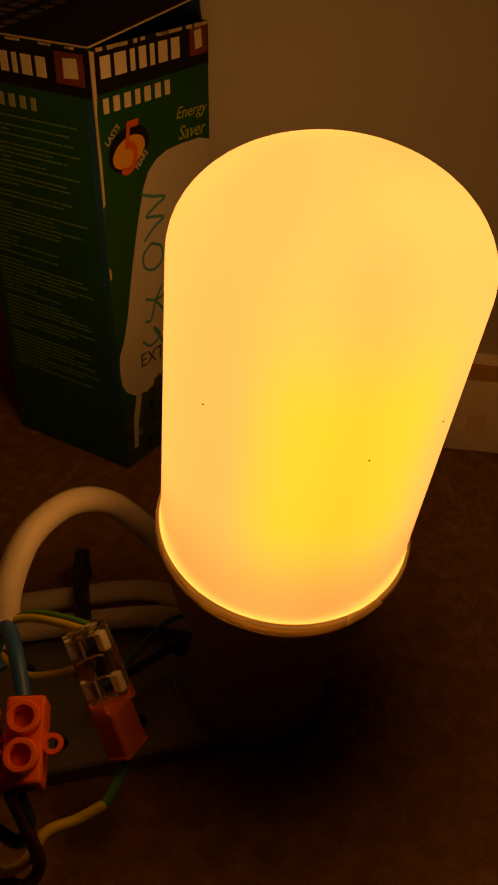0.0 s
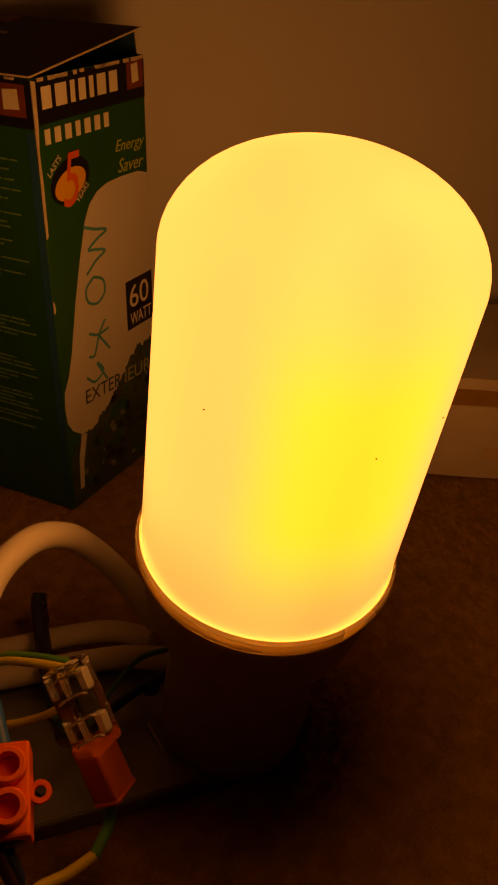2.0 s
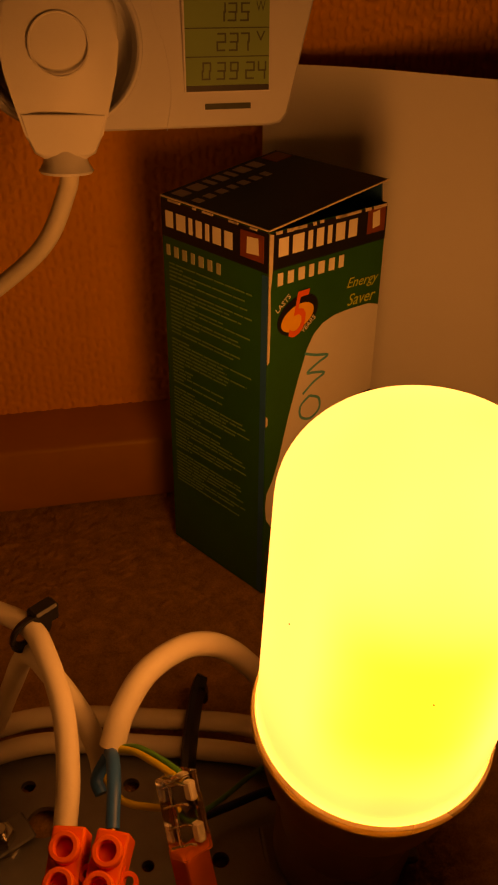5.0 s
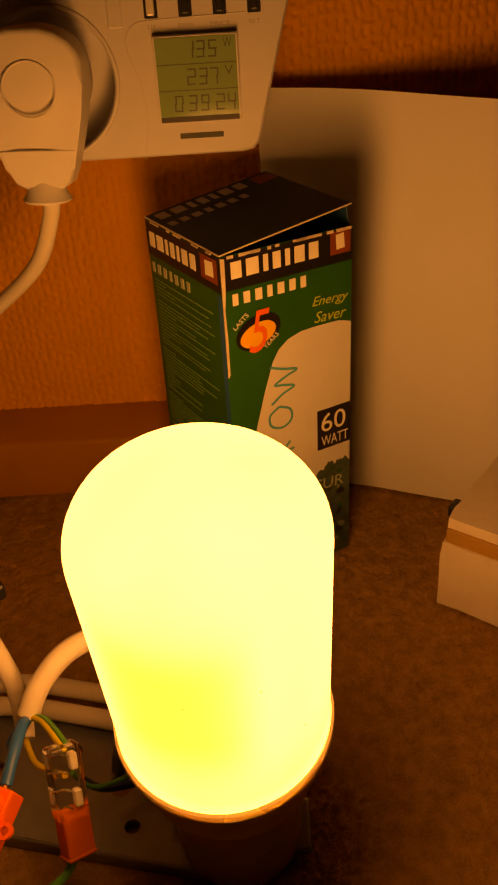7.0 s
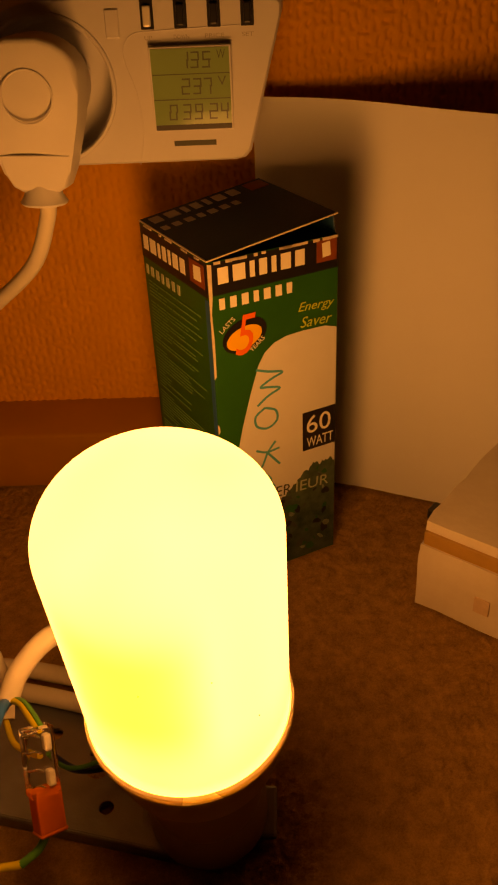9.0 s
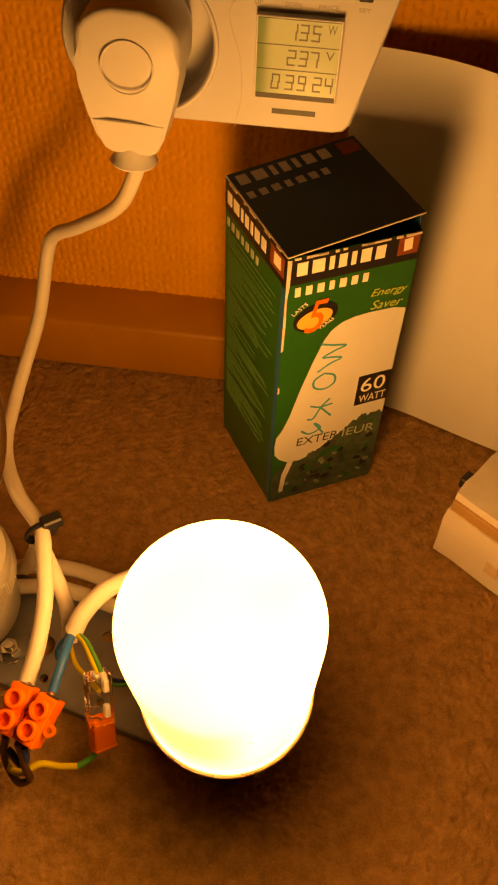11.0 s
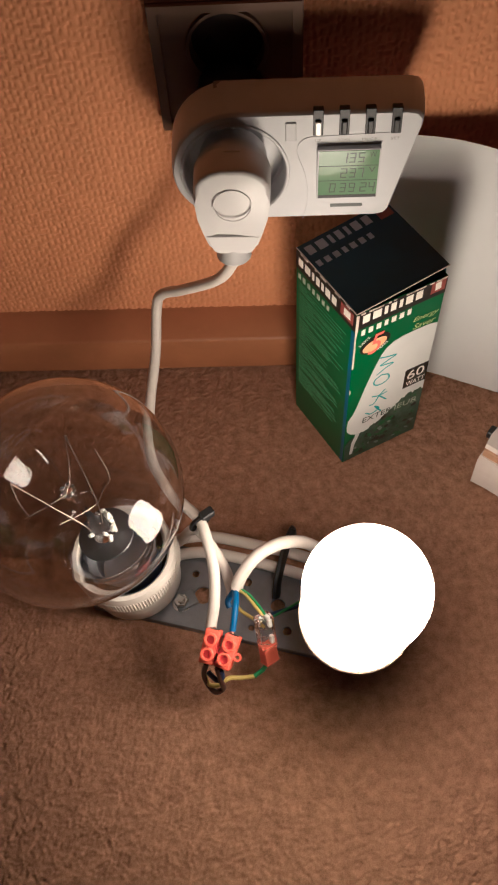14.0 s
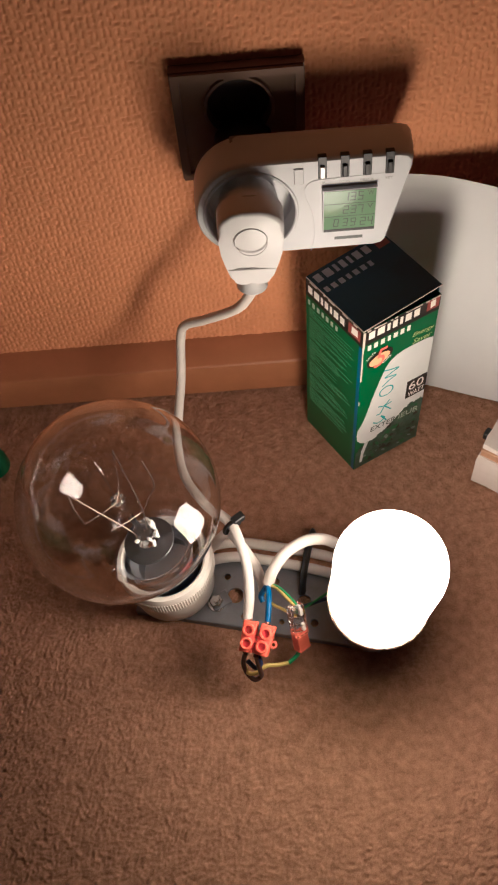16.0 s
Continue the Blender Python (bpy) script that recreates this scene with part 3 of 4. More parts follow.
cord("mains_cable", [(-0.0690, 0.0345, 0.1940), (-0.0715, 0.0365, 0.1830), (-0.0830, 0.0430, 0.1600), (-0.1080, 0.0560, 0.1360), (-0.1230, 0.0630, 0.1240), (-0.1285, 0.0620, 0.1120), (-0.1320, 0.0430, 0.0850),
                     (-0.1370, 0.0080, 0.0640), (-0.1330, -0.0280, 0.0620), (-0.1170, -0.0590, 0.0690), (-0.0990, -0.0800, 0.0740), (-0.0930, -0.0950, 0.0730), (-0.0890, -0.1120, 0.0660), (-0.0890, -0.1290, 0.0570), (-0.0915, -0.1430, 0.0480)],
     0.0036, M_CABLE, "white mains cable hanging from the plug to the terminals")
cord("holder_cable", [(-0.1180, -0.0700, 0.0160), (-0.1080, -0.0740, 0.0420), (-0.1000, -0.0830, 0.0640), (-0.0920, -0.0930, 0.0620), (-0.0840, -0.1040, 0.0540), (-0.0800, -0.1140, 0.0480), (-0.0790, -0.1200, 0.0440)],
     0.0036, M_CABLE, "short white cable rising from the large holder")
cord("arched_cable", [(-0.0755, -0.1200, 0.0560), (-0.0712, -0.1138, 0.0640), (-0.0622, -0.1048, 0.0704), (-0.0490, -0.0972, 0.0712), (-0.0372, -0.0928, 0.0650), (-0.0275, -0.0900, 0.0530), (-0.0180, -0.0900, 0.0370), (-0.0100, -0.0960, 0.0180)],
     0.0041, M_CABLE, "thick white cable arching towards the lit lamp")
cord("flat_cable", [(-0.1300, -0.0680, 0.0110), (-0.1000, -0.0640, 0.0110), (-0.0600, -0.0720, 0.0100), (-0.0250, -0.0830, 0.0105), (-0.0120, -0.0960, 0.0110)], 0.0040, M_CABLE, "white cable lying along the steel board", group="cables along the board")
cord("flat_cable", [(-0.1300, -0.0800, 0.0110), (-0.1000, -0.0760, 0.0105), (-0.0600, -0.0850, 0.0100), (-0.0270, -0.0960, 0.0105), (-0.0120, -0.1060, 0.0110)], 0.0040, M_CABLE, "white cable lying along the steel board", group="cables along the board")


def cable_tie(points, knot, label, half=0.0021):
    t = thing("cable_tie", label, "cable tie")
    part("strap", bm_tube(points, half, 8, 8, 0.5), M_BLACK, t, smooth=True)
    part("head", bm_box(-0.0032, 0.0032, -0.0024, 0.0024, -0.0022, 0.0022, 0.0006, 1), M_BLACK, t, m=knot)


TIE = Vector((-0.0985, -0.0815, 0.0725))
d = Vector((0.013, -0.018, -0.002)).normalized()
s1 = d.cross(Vector((0, 0, 1))).normalized()
s2 = s1.cross(d)
loop = [TIE + 0.0066 * math.cos(a * 0.5236) * s1 + 0.0056 * math.sin(a * 0.5236) * s2 for a in range(13)]
cable_tie(loop, axis_pose(TIE - 0.0058 * s1 + 0.0045 * s2, d) @ Matrix.Diagonal((1.5, 1.5, 1.3, 1)), "black cable tie round the white cables")
cable_tie([(-0.0380, -0.0600, 0.0060), (-0.0395, -0.0640, 0.0160), (-0.0430, -0.0740, 0.0175), (-0.0470, -0.0880, 0.0170), (-0.0500, -0.1000, 0.0130), (-0.0510, -0.1080, 0.0060)], pose(-0.0400, -0.0660, 0.0180, 10, 0, 70), "dark cable tie strapping cables to the board", 0.0045)

# ---- perforated steel board under both lamps ----
BOARD = pose(-0.0830, -0.1060, 0.0045, 0, 0, -13.5)


def steel_board():
    t = thing("steel_board", "grey galvanised steel strip punched with round holes", "metal plate", BOARD)
    a, b, c = 0.090, 0.0275, 0.094
    outer = [(-a, -b), (c, -b), (c, b), (-a, b)]
    holes = [circle(-0.018, -0.004, 0.0062, 24), circle(0.044, -0.016, 0.0030, 16), circle(-0.027, 0.010, 0.0026, 16), circle(0.010, 0.012, 0.0030, 16), circle(0.034, 0.000, 0.0050, 20),
             circle(-0.009, -0.0190, 0.0022, 12), circle(0.062, 0.010, 0.0030, 16), circle(0.020, -0.019, 0.0022, 12)]
    part("strip", bm_sheet_cut(outer, holes, 0.0022), M_STEEL, t)
    for s in (-1, 1):
        part("folded_edge", bm_box(-a, c, s * b - 0.0011, s * b + 0.0011, -0.0055, 0.0008, 0.0005, 1), M_STEEL, t)
    for x, y in ((-0.0305, -0.0125), (0.086, 0.004)):
        part("washer", bm_lathe([(0.0, 0.0011), (0.0068, 0.0011), (0.0068, 0.0022), (0.0, 0.0022)], 24), M_CHROME, t, m=pose(x, y, 0))
        part("lug", bm_box(-0.0075, 0.0075, -0.006, 0.006, 0.0022, 0.0034, 0.0006, 1), M_STEEL, t, m=pose(x + 0.002, y + 0.002, 0, 0, 0, 40))
        nut = bm_lathe([(0.0, 0.0034), (0.0050, 0.0034), (0.0050, 0.0066), (0.0042, 0.0072), (0.0, 0.0072)], 6)
        part("nut", nut, M_CHROME, t, m=pose(x, y, 0, 0, 0, 15))
        part("bolt_tip", bm_lathe([(0.0, 0.0095), (0.0022, 0.0095), (0.0026, 0.0090), (0.0026, 0.0070), (0.0, 0.0070)], 16), M_CHROME, t, smooth=True, m=pose(x, y, 0))


steel_board()

# ---- large clear lamp in its ceramic holder ----
HOLDER = Vector((-0.1475, -0.0930, 0.0060))
GLOBE = Vector((-0.1645, -0.0955, 0.1440))
AXIS = (GLOBE - HOLDER - Vector((0, 0, 0.030))).normalized()


def ceramic_holder():
    t = thing("lamp_holder", "white ceramic screw lamp holder with a ribbed collar", "lamp holder", axis_pose(HOLDER, Vector((-0.05, 0.0, 1)).normalized()))
    k = 0.955
    part("shell", bm_lathe([(r * k, z) for r, z in [(0.0, 0.0), (0.030, 0.0), (0.0325, 0.003), (0.0335, 0.020), (0.0350, 0.026), (0.0365, 0.030), (0.0368, 0.044), (0.0355, 0.0475), (0.0325, 0.0480), (0.0305, 0.0455), (0.0300, 0.030), (0.0290, 0.012), (0.0, 0.012)]], 64), M_CERAMIC, t, smooth=True)
    part("bore", bm_lathe([(r * k, z) for r, z in [(0.0, 0.0135), (0.0270, 0.0135), (0.0296, 0.030), (0.0299, 0.044)]], 48), M_BORE_SHADE, t, "inside of the holder, coloured dark for its shade", smooth=True)
    rib = mesh_of(bm_box(-0.0005, 0.0005, -0.0005, 0.0005, 0.031, 0.0415, 0.0003, 1), "rib", M_CERAMIC)
    for i in range(110):
        o = new("rib", rib)
        o.parent = t
        o.matrix_basis = pose(0, 0, 0, 0, 0, i * 360 / 110) @ pose(0.0368 * k, 0, 0)


ceramic_holder()


def globe_lamp():
    R = 0.0645
    t = thing("globe_lamp", "unlit large clear glass filament lamp with bright reflections", "light bulb", axis_pose(GLOBE, AXIS))
    prof = [(R * math.sin(radians(a)), R * math.cos(radians(a))) for a in np.linspace(0, 150, 40)]
    x, z = prof[-1]
    prof += [(0.0285, z - 0.009), (0.0250, z - 0.017), (0.0235, z - 0.026), (0.0230, z - 0.040)]
    w = 0.0007
    inner = [(max(0, r - w * (1 if k > 0 else 0)), h - (w * math.cos(radians(min(150, k * 150 / 39))) if k < 40 else 0)) for k, (r, h) in enumerate(prof)]
    bm = bm_lathe(prof + inner[::-1], 72)
    env = part("envelope", bm, M_GLASS, t, "clear glass globe", smooth=True)
    env.visible_shadow = False
    zb = z - 0.012
    part("screw_cap", bm_lathe([(0.0238, zb - 0.020), (0.0245, zb - 0.024), (0.0200, zb - 0.030), (0.0205, zb - 0.046), (0.0150, zb - 0.050), (0.0, zb - 0.052)], 40), M_STEEL, t, smooth=True)
    part("heat_disc", bm_lathe([(0.0, -0.0585), (0.0176, -0.0602), (0.0181, -0.0608), (0.0176, -0.0614), (0.0, -0.0605)], 40), M_DEFLECTOR, t, "dull metal disc in the neck", smooth=True)
    stem = part("stem", bm_lathe([(0.0, 0.004), (0.0026, 0.003), (0.0040, 0.001), (0.0034, -0.003), (0.0020, -0.006), (0.0020, -0.036), (0.0045, -0.040), (0.0062, -0.046), (0.0058, -0.052), (0.0075, -0.057), (0.0, -0.0580)], 28), M_GLASS, t, "glass stem with a bead", smooth=True)
    stem.visible_shadow = False
    back = t.matrix_basis.inverted()
    wires = (("lead_wire", 0.00036, [(-0.1600, -0.1010, 0.1030), (-0.1615, -0.1027, 0.1158), (-0.1770, -0.1005, 0.1380), (-0.1931, -0.0981, 0.1603)]),
             ("support_wire", 0.00036, [(-0.1931, -0.0981, 0.1603), (-0.1900, -0.1050, 0.1520), (-0.1851, -0.1109, 0.1454)]),
             ("support_wire", 0.00036, [(-0.1655, -0.0960, 0.1440), (-0.1740, -0.1030, 0.1445), (-0.1851, -0.1109, 0.1454)]),
             ("lead_wire", 0.00036, [(-0.1530, -0.0970, 0.1060), (-0.1526, -0.0931, 0.1254), (-0.1590, -0.0810, 0.1430), (-0.1664, -0.0678, 0.1605)]),
             ("support_wire", 0.00036, [(-0.1460, -0.0835, 0.1706), (-0.1409, -0.0906, 0.1537), (-0.1465, -0.0930, 0.1410), (-0.1519, -0.0955, 0.1297), (-0.1610, -0.1040, 0.1320), (-0.1703, -0.1116, 0.1360)]),
             ("support_wire", 0.00026, [(-0.1655, -0.0960, 0.1440), (-0.1640, -0.0860, 0.1500), (-0.1664, -0.0678, 0.1605)]),
             ("support_wire", 0.00026, [(-0.1655, -0.0960, 0.1440), (-0.1720, -0.0830, 0.1480), (-0.1790, -0.0740, 0.1500)]))
    for name, r, pts in wires:
        part(name, bm_tube([back @ Vector(q) for q in pts], r, 6, 6), M_WIRE, t, smooth=True)
    for i in range(6):
        a = i * math.pi / 3
        bead = part("bead", bm_lathe([(0.0, 0.0024), (0.0012, 0.0019), (0.0018, 0.0008), (0.0018, -0.0008), (0.0012, -0.0019), (0.0, -0.0024)], 12), M_CLEARPLASTIC, t, smooth=True, m=pose(0.0036 * math.cos(a), 0.0036 * math.sin(a), 0.0010))
        bead.visible_shadow = False
    rnd = random.Random(4)
    for i in range(15):
        a = rnd.uniform(0, 6.28)
        q = Vector((0.0082 * math.cos(a), 0.0082 * math.sin(a), rnd.uniform(-0.055, -0.041)))
        part("crimp", bm_box(-0.0013, 0.0013, -0.0009, 0.0009, -0.0026, 0.0026, 0.0005, 1), M_TIN, t, m=Matrix.Translation(q) @ pose(0, 0, 0, rnd.uniform(-40, 40), rnd.uniform(-40, 40), rnd.uniform(0, 180)))


globe_lamp()

# ---- the lit lamp ----
LIT = Vector((-0.0039, -0.1493, 0.0888))
LIT_AXIS = Vector((-0.0054, -0.1862, 1.0)).normalized()


def lit_lamp():
    t = thing("energy_saving_lamp", "glowing opal energy-saving lamp with a domed jar shape", "light bulb", axis_pose(LIT, LIT_AXIS))
    side = t.matrix_basis.to_3x3().inverted() @ Vector((-0.29, -0.957, 0.0))
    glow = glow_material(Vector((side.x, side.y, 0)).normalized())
    L, r0, r1, hd = 0.1025, 0.0321, 0.0323, 0.0205
    prof = [(0.0312, -0.001), (r0, 0.001)] + [(r0 + (r1 - r0) * k / 6, 0.001 + (L - hd - 0.001) * k / 6) for k in range(1, 7)]
    prof += [(r1 * math.cos(q) ** 0.93, L - hd + hd * math.sin(q)) for q in np.linspace(0.08, 1.5, 16)] + [(0.0, L)]
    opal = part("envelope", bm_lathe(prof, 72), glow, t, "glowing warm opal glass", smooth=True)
    opal.visible_shadow = False
    part("lip", bm_lathe([(0.0310, -0.0030), (0.0330, -0.0028), (0.0336, -0.0010), (0.0334, 0.0012), (0.0326, 0.0020), (0.0322, 0.0012), (0.0319, -0.0006), (0.0310, -0.0012)], 72, True), M_LIP, t, "frosted rim round the foot of the glass", smooth=True)
    part("housing", bm_lathe([(0.0, -0.0020), (0.0308, -0.0020), (0.0316, -0.0035), (0.0312, -0.012), (0.0285, -0.026), (0.0235, -0.036), (0.0180, -0.040), (0.0, -0.040)], 56), M_HOUSING, t, "brown plastic ballast housing", smooth=True)
    for a, h in ((200, 0.062), (262, 0.058), (295, 0.060), (318, 0.030)):
        part("dust_speck", bm_lathe([(0.0, 0.0002), (0.00022, 0.0), (0.0, -0.0002)], 8), M_BLACK, t, m=pose(0, 0, 0, 0, 0, a) @ pose(0.0324, 0, h))
    part("screw_cap", bm_lathe([(0.0135, -0.040), (0.0138, -0.046), (0.0130, -0.050), (0.0, -0.052)], 32), M_CHROME, t, smooth=True)


lit_lamp()


def small_holder():
    foot = LIT - LIT_AXIS * 0.0800
    t = thing("lamp_holder", "brown screw lamp holder bolted to the steel board", "lamp holder", axis_pose(foot, LIT_AXIS))
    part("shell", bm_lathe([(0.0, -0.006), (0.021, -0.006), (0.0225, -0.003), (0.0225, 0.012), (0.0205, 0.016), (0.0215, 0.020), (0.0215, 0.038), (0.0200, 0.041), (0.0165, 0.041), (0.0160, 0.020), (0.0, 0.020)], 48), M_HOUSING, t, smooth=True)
    part("base_flange", bm_box(-0.026, 0.026, -0.010, 0.010, -0.0075, -0.0035, 0.0012, 2), M_STEEL, t)


small_holder()

# ---- terminal blocks and connectors ----
T_X = Vector((0.0108, -0.0036, 0.0)).normalized()
T_N = Vector((-0.12, -0.37, 0.92)).normalized()
T_Y = T_N.cross(T_X).normalized()
T_X = T_Y.cross(T_N)


def terminal_block(centre, spin, label):
    m = Matrix((T_X, T_Y, T_N)).transposed().to_4x4()
    t = thing("terminal_block", label, "terminal block", Matrix.Translation(centre) @ m @ pose(0, 0, 0, 0, 0, spin), group="orange screw terminals")
    part("body", bm_box(-0.0047, 0.0047, -0.0105, 0.0105, -0.0120, -0.0015, 0.0008, 2), M_ORANGE, t)
    for y in (0.0045, -0.0045):
        tower = part("screw_tower", bm_lathe([(0.0042, -0.0030), (0.0042, 0.0016), (0.0038, 0.0020), (0.0028, 0.0020), (0.0026, 0.0014), (0.0026, -0.0035)], 24), M_ORANGE, t, smooth=True, m=pose(0, y, 0))
        screw = part("screw", bm_lathe([(0.0, -0.0022), (0.0026, -0.0022), (0.0026, -0.0036)], 16), M_RUST, tower)
    for s in (-1, 1):
        part("wire_entry", bm_lathe([(0.0, 0.0003), (0.0030, 0.0003), (0.0032, 0.0), (0.0, 0.0)], 16), M_BLACK, t, m=pose(0, s * 0.0105, -0.0068, -90 * s))
    part("side_eye", bm_lathe([(0.0014, -0.0008), (0.0026, -0.0008), (0.0026, 0.0008), (0.0014, 0.0008)], 16, True), M_ORANGE, t, m=pose(0.0068, -0.001, -0.004))
    part("side_web", bm_box(0.0040, 0.0052, -0.0025, 0.0025, -0.0050, -0.0030), M_ORANGE, t)


terminal_block(Vector((-0.0915, -0.1588, 0.0597)), 3, "orange two-screw terminal block beside its twin")
terminal_block(Vector((-0.0808, -0.1622, 0.0597)), -4, "orange two-screw terminal block with a side eye")


def clear_connector():
    m = axis_pose((-0.0572, -0.1490, 0.0585), Vector((-0.002, 0.0110, 0.0160)).normalized(), 25)
    t = thing("clear_connector", "clear plastic wire connector with bright metal clips", "wire connector", m)
    shell = part("shell", bm_box(-0.0052, 0.0052, -0.0038, 0.0038, -0.0115, 0.0115, 0.0008, 2), M_CLEARPLASTIC, t, "clear plastic shell")
    shell.visible_shadow = False
    for z in (-0.0060, 0.0060):
        part("clip", bm_box(-0.0040, -0.0014, -0.0024, 0.0024, z - 0.0028, z + 0.0028, 0.0005, 1), M_TIN, t)
    for z in (-0.0085, -0.0030, 0.0030, 0.0085):
        part("clip_spring", bm_tube([(0.0040, -0.0026, z), (0.0020, 0.0010, z + 0.001), (0.0, 0.0026, z)], 0.0004, 6, 5), M_CHROME, t, smooth=True)


clear_connector()


def lever_connector():
    t = thing("push_connector", "burnt orange plastic wire connector under a clear one", "wire connector", axis_pose((-0.0560, -0.1560, 0.0425), Vector((-0.002, 0.009, 0.014)).normalized(), 30))
    part("body", bm_box(-0.0049, 0.0049, -0.0036, 0.0036, -0.0078, 0.0080, 0.0009, 2), M_ORANGE_DARK, t)
    part("flange", bm_box(-0.0052, 0.0052, -0.0039, 0.0039, -0.0086, -0.0070, 0.0006, 1), M_ORANGE_DARK, t)


lever_connector()


def wire(points, r, material, label, tip=None):
    t = thing("wire", label, "wire", group="loose wires at the terminals")
    part("insulation", bm_tube(points, r, 10, 8), material, t, smooth=True)
    if tip:
        part("bare_end", bm_tube(tip, r * 0.55, 8, 4), M_COPPER, t, smooth=True)


wire([(-0.0762, -0.1210, 0.0550), (-0.0755, -0.1280, 0.0600), (-0.0760, -0.1380, 0.0600), (-0.0775, -0.1480, 0.0560)], 0.0021, M_BLUE, "blue insulated wire ending at a terminal", [(-0.0775, -0.1480, 0.0560), (-0.0785, -0.1540, 0.0535)])
wire([(-0.0770, -0.1215, 0.0540), (-0.0810, -0.1260, 0.0500), (-0.0800, -0.1300, 0.0480)], 0.0020, M_BLUE, "blue insulated wire bent beside the sheath")
wire([(-0.0752, -0.1205, 0.0560), (-0.0690, -0.1260, 0.0600), (-0.0630, -0.1350, 0.0640), (-0.0580, -0.1420, 0.0660)], 0.0012, M_YELLOW, "yellow and green earth wire to the connector")
wire([(-0.0750, -0.1200, 0.0555), (-0.0680, -0.1255, 0.0610), (-0.0615, -0.1345, 0.0650), (-0.0570, -0.1415, 0.0670)], 0.0009, M_GREEN_WIRE, "green stripe of the earth wire")
wire([(-0.0915, -0.1430, 0.0480), (-0.0900, -0.1480, 0.0500), (-0.0895, -0.1510, 0.0520)], 0.0016, M_BROWN, "brown wire entering the terminal", [(-0.0890, -0.1440, 0.0520), (-0.0885, -0.1530, 0.0535)])
wire([(-0.0560, -0.1600, 0.0360), (-0.0590, -0.1640, 0.0310), (-0.0650, -0.1680, 0.0280)], 0.0015, M_GREEN_WIRE, "green end of the earth wire")
wire([(-0.0650, -0.1680, 0.0280), (-0.0730, -0.1690, 0.0280), (-0.0810, -0.1695, 0.0290), (-0.0880, -0.1730, 0.0260), (-0.0940, -0.1720, 0.0250), (-0.0960, -0.1680, 0.0300)], 0.0015, M_YELLOW, "yellow earth wire looping below the terminals")
wire([(-0.0870, -0.1690, 0.0500), (-0.0850, -0.1740, 0.0350), (-0.0850, -0.1745, 0.0235), (-0.0897, -0.1760, 0.0210), (-0.0945, -0.1720, 0.0240), (-0.0965, -0.1680, 0.0330), (-0.0940, -0.1650, 0.0460)], 0.0017, M_BROWN, "brown wire looping below the terminals")
wire([(-0.0850, -0.1695, 0.0480), (-0.0845, -0.1720, 0.0400), (-0.0880, -0.1720, 0.0340), (-0.0930, -0.1690, 0.0400)], 0.0017, M_DARKBLUE, "dark blue wire under the terminals")
wire([(-0.0600, -0.1330, 0.0400), (-0.0540, -0.1250, 0.0200), (-0.0400, -0.1180, 0.0130), (-0.0240, -0.1150, 0.0140), (-0.0120, -0.1180, 0.0170)], 0.0015, M_DARKBLUE, "blue wire running to the lit lamp's holder")
wire([(-0.0610, -0.1340, 0.0430), (-0.0550, -0.1300, 0.0280), (-0.0420, -0.1210, 0.0220), (-0.0260, -0.1130, 0.0240), (-0.0140, -0.1120, 0.0220)], 0.0009, M_GREEN_WIRE, "thin green wire running to the lit lamp's holder")
wire([(-0.0790, -0.1200, 0.0440), (-0.0740, -0.1290, 0.0420), (-0.0660, -0.1360, 0.0460), (-0.0600, -0.1430, 0.0540)], 0.0011, M_YELLOW, "earth wire crossing below the connector")

# ---- carton of the lamp ----
CARTON = pose(0, 0, 0, 0, 0, 27.2)
S, HT = 0.0627, 0.175


